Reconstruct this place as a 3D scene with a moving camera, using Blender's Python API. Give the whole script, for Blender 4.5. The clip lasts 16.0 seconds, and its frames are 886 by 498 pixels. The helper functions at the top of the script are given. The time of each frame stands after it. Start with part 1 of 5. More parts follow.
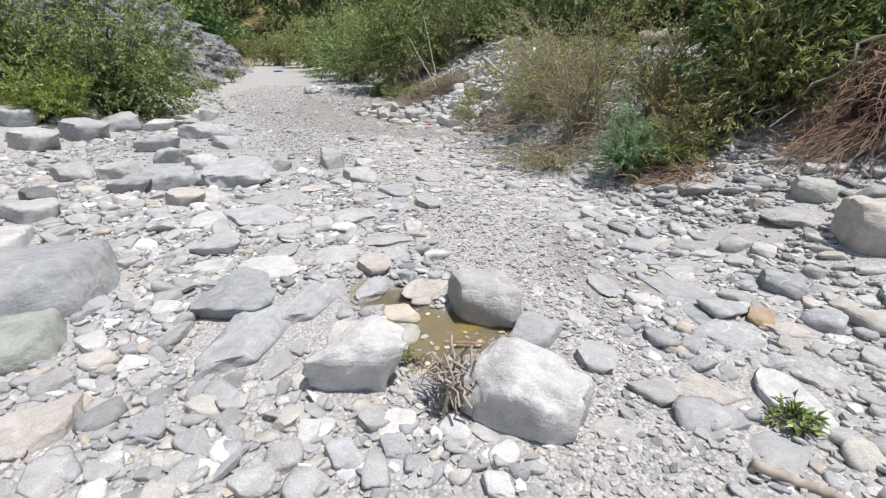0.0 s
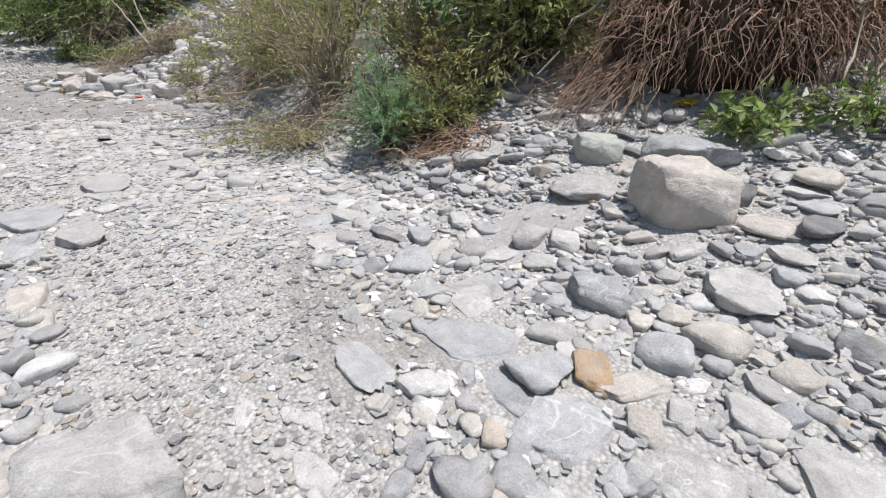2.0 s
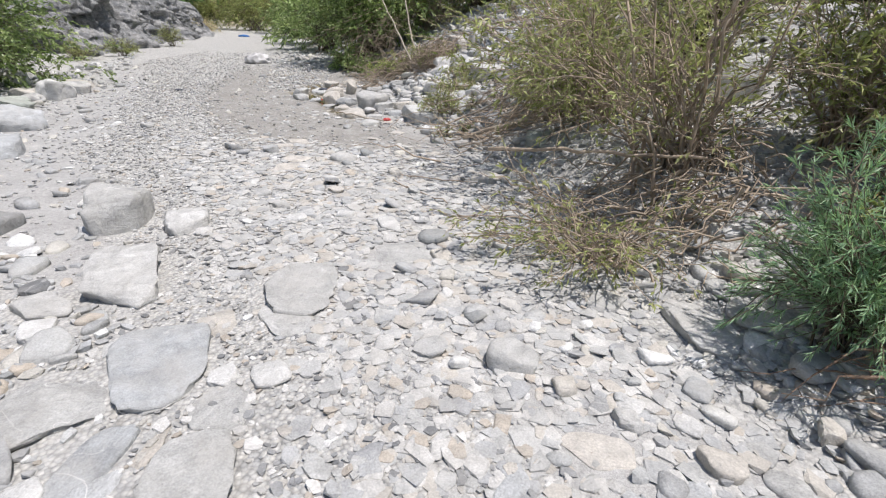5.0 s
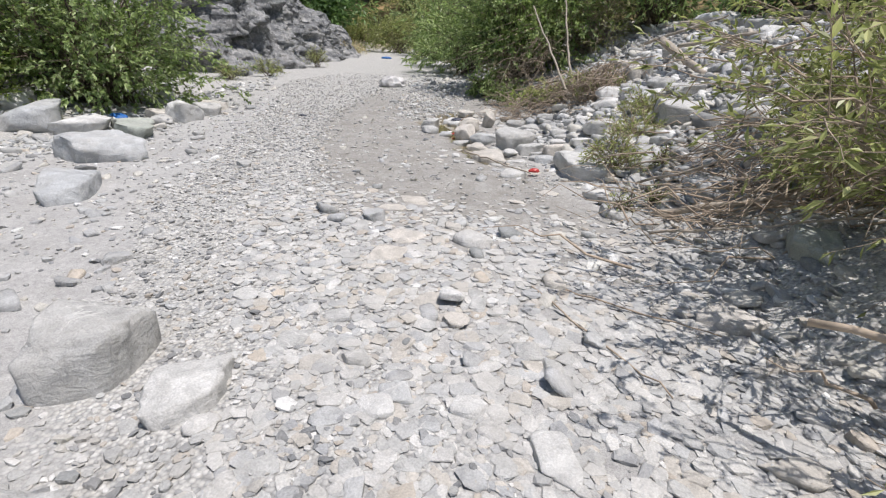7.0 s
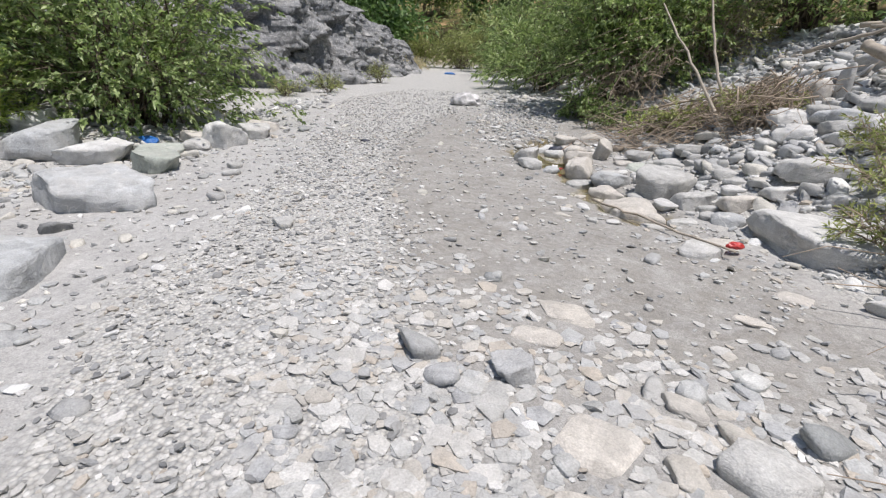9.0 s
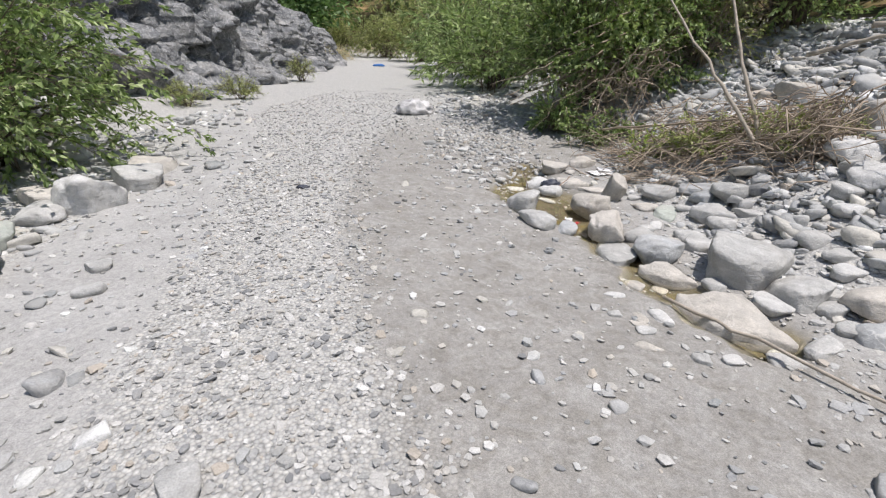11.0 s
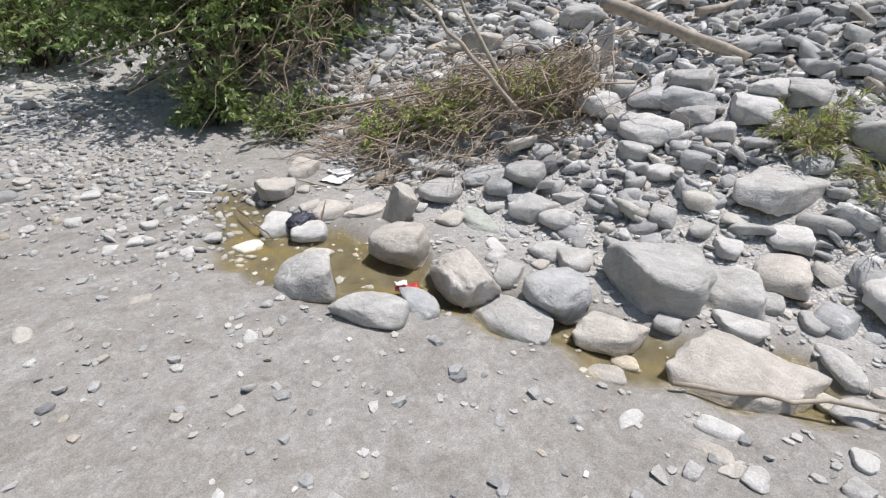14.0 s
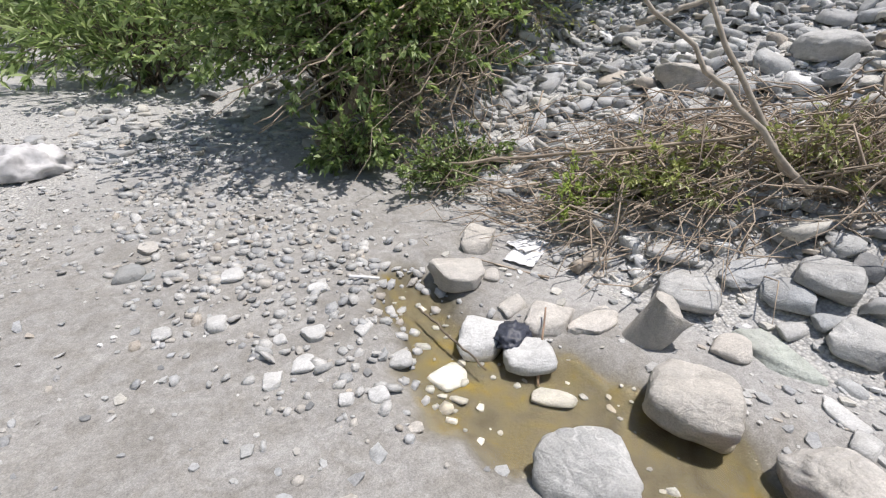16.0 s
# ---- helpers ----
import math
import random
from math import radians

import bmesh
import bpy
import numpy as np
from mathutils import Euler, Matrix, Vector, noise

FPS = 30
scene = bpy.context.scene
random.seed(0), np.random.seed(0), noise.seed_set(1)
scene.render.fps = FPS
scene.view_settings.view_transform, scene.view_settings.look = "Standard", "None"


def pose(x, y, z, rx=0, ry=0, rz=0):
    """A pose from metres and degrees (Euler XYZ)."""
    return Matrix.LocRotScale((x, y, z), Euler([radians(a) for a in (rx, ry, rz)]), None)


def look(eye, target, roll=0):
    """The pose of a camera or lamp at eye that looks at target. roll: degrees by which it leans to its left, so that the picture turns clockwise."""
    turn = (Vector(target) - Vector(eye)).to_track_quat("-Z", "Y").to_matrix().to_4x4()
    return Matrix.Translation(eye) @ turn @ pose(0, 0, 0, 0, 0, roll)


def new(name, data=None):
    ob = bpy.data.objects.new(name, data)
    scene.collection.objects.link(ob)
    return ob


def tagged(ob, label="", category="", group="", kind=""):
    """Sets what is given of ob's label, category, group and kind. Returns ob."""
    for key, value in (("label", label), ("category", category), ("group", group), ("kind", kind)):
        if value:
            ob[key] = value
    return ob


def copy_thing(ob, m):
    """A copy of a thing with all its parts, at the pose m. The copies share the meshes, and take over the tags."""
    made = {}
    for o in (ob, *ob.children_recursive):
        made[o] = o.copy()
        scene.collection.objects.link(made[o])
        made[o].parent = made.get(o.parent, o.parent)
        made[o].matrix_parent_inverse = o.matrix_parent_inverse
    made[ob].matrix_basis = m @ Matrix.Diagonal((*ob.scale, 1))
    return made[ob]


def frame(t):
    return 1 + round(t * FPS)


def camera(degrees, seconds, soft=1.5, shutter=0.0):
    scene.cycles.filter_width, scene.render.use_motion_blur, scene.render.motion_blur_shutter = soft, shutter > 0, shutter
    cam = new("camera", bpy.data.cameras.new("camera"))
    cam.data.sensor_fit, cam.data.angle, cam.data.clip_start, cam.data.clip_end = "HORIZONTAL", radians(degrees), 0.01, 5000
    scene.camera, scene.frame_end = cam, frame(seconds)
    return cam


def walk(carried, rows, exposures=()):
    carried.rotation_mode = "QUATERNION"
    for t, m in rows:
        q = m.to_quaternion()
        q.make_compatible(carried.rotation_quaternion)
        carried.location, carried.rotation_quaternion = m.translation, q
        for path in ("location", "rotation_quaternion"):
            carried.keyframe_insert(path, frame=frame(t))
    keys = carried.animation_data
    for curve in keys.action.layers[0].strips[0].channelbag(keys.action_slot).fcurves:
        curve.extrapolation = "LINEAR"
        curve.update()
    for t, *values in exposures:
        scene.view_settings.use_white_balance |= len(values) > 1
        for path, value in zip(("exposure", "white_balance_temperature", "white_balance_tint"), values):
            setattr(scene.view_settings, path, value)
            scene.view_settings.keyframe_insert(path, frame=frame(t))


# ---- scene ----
cam = camera(87.1, 16.0, soft=1.25)
PATH = [
    (0, (0.151, 0.259, 1.614), (0.129, 2.290, 0.769), -0.3),
    (0.5, (0.231, 0.568, 1.595), (0.616, 2.581, 0.795), -0.5),
    (1, (0.436, 0.983, 1.540), (1.058, 2.900, 0.654), -0.5),
    (1.5, (0.751, 1.417, 1.464), (1.500, 3.237, 0.483), -0.3),
    (2, (0.972, 1.781, 1.410), (1.793, 3.556, 0.403), -0.5),
    (2.5, (1.181, 2.232, 1.375), (1.849, 4.076, 0.377), -0.4),
    (3, (1.389, 2.734, 1.382), (2.059, 4.589, 0.409), 0.1),
    (3.5, (1.313, 3.072, 1.417), (2.010, 4.940, 0.486), 0.5),
    (4, (1.183, 3.521, 1.363), (1.640, 5.501, 0.521), 0.9),
    (4.5, (0.990, 4.061, 1.333), (1.163, 6.060, 0.429), 1.3),
    (5, (0.707, 4.513, 1.338), (0.689, 6.504, 0.402), 1.9),
    (5.2, (0.663, 4.675, 1.355), (0.559, 6.676, 0.448), 2.2),
    (7.3, (0.050, 6.692, 1.286), (-0.512, 8.636, 0.421), 2.2),
    (7.5, (-0.057, 6.818, 1.250), (-0.546, 8.785, 0.396), 2.2),
    (8, (-0.356, 7.194, 1.236), (-0.835, 9.189, 0.442), 2.0),
    (8.5, (-0.629, 7.744, 1.233), (-1.273, 9.694, 0.444), 2.1),
    (9, (-1.013, 8.150, 1.188), (-1.784, 10.043, 0.375), 2.1),
    (9.2, (-1.146, 8.312, 1.230), (-1.962, 10.185, 0.414), 2.0),
    (11.3, (-2.296, 9.957, 1.498), (-2.670, 11.937, 0.615), 1.6),
    (11.5, (-2.380, 10.090, 1.492), (-2.698, 12.074, 0.593), 1.6),
    (12, (-2.640, 10.463, 1.535), (-2.734, 12.454, 0.605), 1.8),
    (12.5, (-2.775, 10.876, 1.500), (-2.646, 12.862, 0.562), 1.7),
    (13, (-2.971, 11.277, 1.513), (-2.616, 13.214, 0.532), 1.5),
    (13.5, (-3.138, 11.630, 1.528), (-2.368, 13.413, 0.493), 0.8),
    (14, (-3.078, 12.020, 1.515), (-1.993, 13.638, 0.493), 0.3),
    (14.5, (-3.127, 12.423, 1.532), (-1.938, 13.988, 0.543), 0.3),
    (15, (-3.247, 12.850, 1.568), (-2.105, 14.451, 0.581), 0.4),
    (15.5, (-3.297, 13.303, 1.561), (-2.291, 15.010, 0.602), 0.6),
    (16, (-3.445, 13.670, 1.599), (-2.554, 15.425, 0.619), 0.5),
]
walk(cam, [(t, look(eye, target, roll)) for t, eye, target, roll in PATH], [(0, 0.0), (5.2, 0.02), (7.3, -0.04), (13, -0.05), (16, 0.08)])

# ---- world, sun ----
SUN_AZ, SUN_EL = radians(108), radians(74)   # azimuth from +y towards +x
world = bpy.data.worlds.new("sky")
scene.world = world
world.use_nodes = True
wn = world.node_tree.nodes
sky = wn.new("ShaderNodeTexSky")
sky.sky_type, sky.sun_disc = "NISHITA", False
sky.sun_elevation, sky.sun_rotation = SUN_EL, SUN_AZ
sky.dust_density = 1.5
wn["Background"].inputs["Strength"].default_value = 0.125
world.node_tree.links.new(sky.outputs[0], wn["Background"].inputs["Color"])
sun_data = bpy.data.lights.new("sun", "SUN")
sun_data.energy, sun_data.angle, sun_data.color = 4.55, radians(0.5), (1.0, 0.945, 0.915)
sun = new("sun", sun_data)
sun_dir = Vector((math.sin(SUN_AZ) * math.cos(SUN_EL), math.cos(SUN_AZ) * math.cos(SUN_EL), math.sin(SUN_EL)))
sun.matrix_world = look(sun_dir * 60, (0, 0, 0))

# ---- materials ----
class Mat:
    """A node material, with short ways to add and join nodes."""

    def __init__(self, name, rough=0.85, spec=0.3):
        self.m = bpy.data.materials.new(name)
        self.m.use_nodes = True
        self.t = self.m.node_tree
        self.b = self.t.nodes["Principled BSDF"]
        self.b.inputs["Roughness"].default_value = rough
        self.b.inputs["Specular IOR Level"].default_value = spec

    def n(self, kind, **values):
        node = self.t.nodes.new("ShaderNode" + kind)
        for key, value in values.items():
            node.inputs[key.replace("_", " ")].default_value = value
        return node

    def j(self, a, b):
        self.t.links.new(a, b)
        return b

    def pos(self, stretch=None):
        geo = self.n("NewGeometry").outputs["Position"]
        if stretch is None:
            return geo
        mp = self.n("Mapping")
        mp.inputs["Scale"].default_value = stretch
        self.j(geo, mp.inputs["Vector"])
        return mp.outputs["Vector"]

    def noise(self, scale, detail=4.0, distort=0.0, rough=0.55, stretch=None):
        node = self.n("TexNoise", Scale=scale, Detail=detail, Distortion=distort, Roughness=rough)
        self.j(self.pos(stretch), node.inputs["Vector"])
        return node.outputs["Fac"]

    def ramp(self, fac, stops, constant=False):
        node = self.n("ValToRGB")
        e = node.color_ramp.elements
        if constant:
            node.color_ramp.interpolation = "CONSTANT"
        while len(e) < len(stops):
            e.new(0.5)
        for k, (p, c) in zip(e, stops):
            k.position = p
            k.color = (*c, 1) if isinstance(c, tuple) else (c, c, c, 1)
        self.j(fac, node.inputs["Fac"])
        return node.outputs["Color"]

    def mix(self, fac, a, b, mode="MIX"):
        node = self.n("Mix")
        node.data_type, node.blend_type = "RGBA", mode
        for socket, v in ((node.inputs[0], fac), (node.inputs[6], a), (node.inputs[7], b)):
            if isinstance(v, bpy.types.NodeSocket):
                self.j(v, socket)
            elif isinstance(v, tuple):
                socket.default_value = (*v, 1)
            else:
                socket.default_value = v
        return node.outputs[2]

    def math(self, op, a, b=0.0, clamp=False):
        node = self.n("Math")
        node.operation, node.use_clamp = op, clamp
        for k, v in enumerate((a, b)):
            if isinstance(v, bpy.types.NodeSocket):
                self.j(v, node.inputs[k])
            else:
                node.inputs[k].default_value = v
        return node.outputs[0]

    def attr(self, name):
        node = self.n("Attribute")
        node.attribute_name = name
        return node.outputs["Fac"]

    def island(self):
        return self.n("NewGeometry").outputs["Random Per Island"]

    def thing(self):
        return self.n("ObjectInfo").outputs["Random"]

    def color(self, c):
        self.j(c, self.b.inputs["Base Color"])

    def bump(self, height, strength=0.4, dist=0.01, normal=None):
        node = self.n("Bump", Strength=strength, Distance=dist)
        self.j(height, node.inputs["Height"])
        if normal is not None:
            self.j(normal, node.inputs["Normal"])
        self.j(node.outputs["Normal"], self.b.inputs["Normal"])
        return node.outputs["Normal"]


def rock_material(name, tones, vein=0.0, band=0.0, per_island=False, constant=False, dust_tone=(0.45, 0.435, 0.41)):
    """Dusty river stone: base tone by piece, soft mottling, fine grain, layers across the stone, pale veins."""
    m = Mat(name, 0.88, 0.2)
    pick = m.island() if per_island else m.thing()
    base = m.ramp(pick, tones, constant)
    col = m.mix(1.0, base, m.ramp(m.noise(8.0, 7, 0.8, 0.62), [(0.3, 0.76), (0.7, 1.2)]), "MULTIPLY")
    col = m.mix(1.0, col, m.ramp(m.noise(130.0, 3), [(0.32, 0.84), (0.68, 1.14)]), "MULTIPLY")
    layers = None
    if band and not per_island:
        # layering in the stone's own axes, tilted and shifted from stone to stone
        shift = m.n("VectorMath")
        shift.operation = "ADD"
        m.j(m.n("TexCoord").outputs["Object"], shift.inputs[0])
        lift = m.math("MULTIPLY", m.thing(), 37.0)
        m.j(lift, shift.inputs[1])
        mp = m.n("Mapping")
        mp.inputs["Rotation"].default_value = (0.9, 0.5, 0.4)
        mp.inputs["Scale"].default_value = (0.9, 2.0, 3.6)
        m.j(shift.outputs[0], mp.inputs["Vector"])
        node = m.n("TexNoise", Scale=1.7, Detail=7.0, Distortion=1.3, Roughness=0.62)
        m.j(mp.outputs["Vector"], node.inputs["Vector"])
        layers = node.outputs["Fac"]
        tint = m.ramp(layers, [(0.30, 0.80), (0.45, 0.98), (0.55, 1.0), (0.70, 1.18)])
        col = m.mix(min(1.0, band * 3.0), col, m.mix(1.0, col, tint, "MULTIPLY"))
    if vein:
        v = m.math("ABSOLUTE", m.math("SUBTRACT", m.noise(2.6, 3, 1.2), 0.5))
        line = m.ramp(v, [(0.0, 0.8), (0.010, 0.0)])
        gate = m.ramp(m.noise(1.7, 2), [(0.52, 0.0), (0.64, 1.0)])
        col = m.mix(m.math("MULTIPLY", m.math("MULTIPLY", line, gate), vein), col, (0.78, 0.77, 0.74))
    dust = m.ramp(m.noise(3.1, 6, 0.5, 0.65), [(0.45, 0.0), (0.72, 0.6)])
    col = m.mix(dust, col, dust_tone)
    m.color(col)
    n1 = m.bump(m.noise(15.0, 8, 0.9, 0.66), 0.62, 0.028)
    if layers is not None:
        n1 = m.bump(layers, 0.3, 0.02, n1)
    m.bump(m.noise(120.0, 4), 0.18, 0.003, n1)
    return m.m


ROCK = {
    "grey": rock_material("grey_stone", [(0.0, (0.398, 0.398, 0.388)), (1.0, (0.527, 0.522, 0.507))], 0.7, 0.3),
    "blue": rock_material("blue_grey_stone", [(0.0, (0.358, 0.373, 0.383)), (1.0, (0.477, 0.487, 0.493))], 0.8, 0.25),
    "white": rock_material("white_marble_stone", [(0.0, (0.528, 0.524, 0.510)), (1.0, (0.616, 0.612, 0.598))], 0.0, 0.22, dust_tone=(0.62, 0.61, 0.59)),
    "tan": rock_material("tan_stone", [(0.0, (0.477, 0.447, 0.402)), (1.0, (0.576, 0.542, 0.497))], 0.3, 0.25),
    "dark": rock_material("dark_slate_stone", [(0.0, (0.176, 0.180, 0.185)), (1.0, (0.246, 0.251, 0.251))], 0.4, 0.2),
    "green": rock_material("greenish_stone", [(0.0, (0.358, 0.383, 0.344)), (1.0, (0.437, 0.462, 0.418))], 0.5),
    "orange": rock_material("ochre_stone", [(0.0, (0.422, 0.299, 0.176)), (1.0, (0.458, 0.334, 0.211))]),
}
MIXED = rock_material("mixed_stones", [
    (0.0, (0.380, 0.384, 0.384)), (0.22, (0.456, 0.461, 0.456)), (0.42, (0.418, 0.423, 0.428)), (0.55, (0.551, 0.532, 0.485)),
    (0.68, (0.456, 0.456, 0.447)), (0.78, (0.703, 0.703, 0.693)), (0.88, (0.285, 0.295, 0.295)), (0.93, (0.503, 0.447, 0.380)), (0.97, (0.618, 0.618, 0.598))],
    0.3, 0.1, True, True)
COBBLE = rock_material("cobble_stone", [
    (0.0, (0.380, 0.384, 0.384)), (0.22, (0.456, 0.461, 0.456)), (0.42, (0.418, 0.423, 0.428)), (0.55, (0.532, 0.503, 0.456)),
    (0.68, (0.456, 0.456, 0.447)), (0.8, (0.693, 0.685, 0.646)), (0.9, (0.285, 0.295, 0.295)), (0.96, (0.495, 0.447, 0.390))],
    0.5, 0.15, False, True)
GRAVEL = rock_material("gravel_stones", [
    (0.0, (0.405, 0.405, 0.396)), (0.25, (0.528, 0.519, 0.502)), (0.42, (0.290, 0.295, 0.299)), (0.58, (0.458, 0.440, 0.409)),
    (0.70, (0.634, 0.625, 0.607)), (0.82, (0.211, 0.216, 0.220)), (0.92, (0.440, 0.396, 0.343))], 0.0, 0.0, True, True)


CHIPS = rock_material("flat_stone_chips", [
    (0.0, (0.456, 0.456, 0.446)), (0.25, (0.521, 0.512, 0.493)), (0.45, (0.428, 0.432, 0.432)), (0.6, (0.493, 0.465, 0.423)),
    (0.75, (0.558, 0.549, 0.530)), (0.87, (0.381, 0.386, 0.391)), (0.95, (0.465, 0.419, 0.363))], 0.0, 0.15, True, True)

CHIP = rock_material("stone_chip", [
    (0.0, (0.456, 0.456, 0.446)), (0.25, (0.521, 0.512, 0.493)), (0.45, (0.428, 0.432, 0.432)), (0.6, (0.493, 0.465, 0.423)),
    (0.75, (0.558, 0.549, 0.530)), (0.87, (0.381, 0.386, 0.391)), (0.95, (0.465, 0.419, 0.363))], 0.0, 0.15, False, True)


def ground_material():
    m = Mat("streambed_ground", 0.95, 0.15)
    gravel, wet, algae, hill = m.attr("gravel"), m.attr("wet"), m.attr("algae"), m.attr("hill")
    sand = m.ramp(m.noise(2.2, 8, 0.4), [(0.3, (0.365, 0.358, 0.348)), (0.7, (0.455, 0.449, 0.438))])
    sand = m.mix(1.0, sand, m.ramp(m.noise(26.0, 9, 0.6, 0.72), [(0.3, 0.74), (0.7, 1.2)]), "MULTIPLY")
    sand = m.mix(1.0, sand, m.ramp(m.noise(150.0, 5, 0, 0.7), [(0.3, 0.66), (0.7, 1.28)]), "MULTIPLY")
    vor = m.n("TexVoronoi", Scale=55.0)
    m.j(m.pos(), vor.inputs["Vector"])
    stone = m.ramp(vor.outputs["Color"], [(0.0, (0.38, 0.385, 0.38)), (0.35, (0.52, 0.515, 0.50)), (0.6, (0.58, 0.565, 0.53)), (1.0, (0.74, 0.73, 0.71))])
    gap = m.ramp(vor.outputs["Distance"], [(0.3, 0.92), (0.85, 0.52)])
    stone = m.mix(1.0, stone, gap, "MULTIPLY")
    patch = m.math("ADD", gravel, m.math("MULTIPLY", m.math("SUBTRACT", m.noise(5.0, 4), 0.5), 1.6), True)
    col = m.mix(patch, sand, stone)
    blot = m.math("MULTIPLY", wet, m.ramp(m.noise(5.0, 9, 1.2, 0.68), [(0.34, 0.35), (0.62, 1.0)]))
    col = m.mix(m.math("MULTIPLY", blot, 0.9), col, m.mix(1.0, sand, (0.62, 0.595, 0.55), "MULTIPLY"))
    slime = m.ramp(m.noise(3.4, 9, 0.9, 0.65), [(0.3, (0.085, 0.075, 0.052)), (0.48, (0.15, 0.132, 0.09)), (0.58, (0.17, 0.142, 0.075)), (0.66, (0.23, 0.17, 0.04)), (0.8, (0.17, 0.115, 0.05))])
    col = m.mix(algae, col, slime)
    brush = m.ramp(m.noise(0.9, 6, 0.5), [(0.3, (0.05, 0.07, 0.025)), (0.5, (0.16, 0.13, 0.06)), (0.7, (0.36, 0.25, 0.13))])
    col = m.mix(hill, col, brush)
    m.color(col)
    hgt = m.math("SUBTRACT", 1.0, vor.outputs["Distance"])
    n1 = m.bump(m.math("MULTIPLY", hgt, patch), 0.7, 0.012)
    m.bump(m.noise(50.0, 8, 0.3, 0.65), 0.6, 0.012, n1)
    return m.m


def plain(name, col, rough=0.7, var=0.2, scale=12.0, bump=0.2, spec=0.3, metal=0.0):
    m = Mat(name, rough, spec)
    m.b.inputs["Metallic"].default_value = metal
    lo, hi = tuple(c * (1 - var) for c in col), tuple(min(1, c * (1 + var)) for c in col)
    m.color(m.ramp(m.noise(scale, 5, 0.4), [(0.3, lo), (0.7, hi)]))
    m.bump(m.noise(scale * 5, 4), bump, 0.005)
    return m.m


def leaf_material(name, tones, rough=0.42, glow=0.36):
    """Thin leaves: a tone for each leaf, and light that shines through."""
    m = Mat(name, rough, 0.45)
    col = m.ramp(m.island(), tones)
    col = m.mix(0.6, col, m.ramp(m.noise(2.0, 3), [(0.3, 0.75), (0.7, 1.25)]), "MULTIPLY")
    m.color(col)
    tr = m.n("BsdfTranslucent")
    m.j(m.mix(1.0, col, (1.05, 1.15, 0.7), "MULTIPLY"), tr.inputs["Color"])
    mx = m.n("MixShader", Fac=glow)
    m.j(m.b.outputs[0], mx.inputs[1])
    m.j(tr.outputs[0], mx.inputs[2])
    m.j(mx.outputs[0], m.t.nodes["Material Output"].inputs["Surface"])
    return m.m


LEAF = {
    "green": leaf_material("green_leaf", [(0.0, (0.106, 0.156, 0.062)), (0.5, (0.269, 0.356, 0.138)), (1.0, (0.550, 0.620, 0.338))]),
    "dark": leaf_material("dark_green_leaf", [(0.0, (0.081, 0.138, 0.056)), (0.7, (0.156, 0.256, 0.094)), (1.0, (0.312, 0.425, 0.200))]),
    "lime": leaf_material("yellow_green_leaf", [(0.0, (0.250, 0.338, 0.094)), (0.7, (0.450, 0.537, 0.163)), (1.0, (0.620, 0.620, 0.275))]),
    "olive": leaf_material("olive_leaf", [(0.0, (0.206, 0.231, 0.094)), (0.6, (0.375, 0.406, 0.175)), (1.0, (0.620, 0.620, 0.338))]),
    "rust": leaf_material("rusty_leaf", [(0.0, (0.312, 0.325, 0.125)), (0.5, (0.620, 0.450, 0.213)), (1.0, (0.620, 0.620, 0.375))]),
    "tamarisk": leaf_material("blue_green_feather", [(0.0, (0.193, 0.330, 0.208)), (1.0, (0.450, 0.600, 0.388))]),
    "dry": leaf_material("dry_straw", [(0.0, (0.620, 0.475, 0.288)), (1.0, (0.620, 0.620, 0.500))], 0.8, 0.2),
}
BARK = plain("brown_bark", (0.15, 0.12, 0.09), 0.9, 0.35, 30, 0.5)
PALE_WOOD = plain("weathered_driftwood", (0.40, 0.35, 0.29), 0.85, 0.25, 18, 0.5)
DEAD_TWIG = plain("dead_twig", (0.38, 0.31, 0.24), 0.9, 0.35, 9, 0.4)
ROOT = plain("brown_root", (0.31, 0.215, 0.155), 0.9, 0.45, 6, 0.4)
SOIL = plain("root_soil", (0.05, 0.034, 0.025), 0.95, 0.4, 14, 0.7)
GROUND = ground_material()


def cliff_material():
    m = Mat("cliff_rock", 0.9, 0.25)
    col = m.ramp(m.noise(1.3, 8, 1.0, stretch=(1, 1, 0.6)), [(0.3, (0.10, 0.105, 0.11)), (0.5, (0.20, 0.205, 0.21)), (0.7, (0.36, 0.355, 0.345))])
    col = m.mix(1.0, col, m.ramp(m.noise(14.0, 6, 1.5), [(0.3, 0.65), (0.7, 1.3)]), "MULTIPLY")
    v = m.math("ABSOLUTE", m.math("SUBTRACT", m.noise(2.4, 5, 1.6), 0.5))
    col = m.mix(m.ramp(v, [(0.0, 0.55), (0.03, 0.0)]), col, (0.56, 0.55, 0.54))
    m.color(col)
    n1 = m.bump(m.noise(5.0, 8, 0.6), 0.8, 0.12)
    m.bump(m.noise(40.0, 5), 0.5, 0.02, n1)
    return m.m


CLIFF = cliff_material()


def water_material():
    m = Mat("shallow_water", 0.04, 0.5)
    m.b.inputs["Transmission Weight"].default_value = 1.0
    m.b.inputs["IOR"].default_value = 1.33
    m.b.inputs["Base Color"].default_value = (0.93, 0.91, 0.80, 1)
    m.bump(m.noise(9.0, 2), 0.06, 0.01)
    return m.m


WATER = water_material()

# ---- helpers for meshes ----
rng = np.random.default_rng(7)


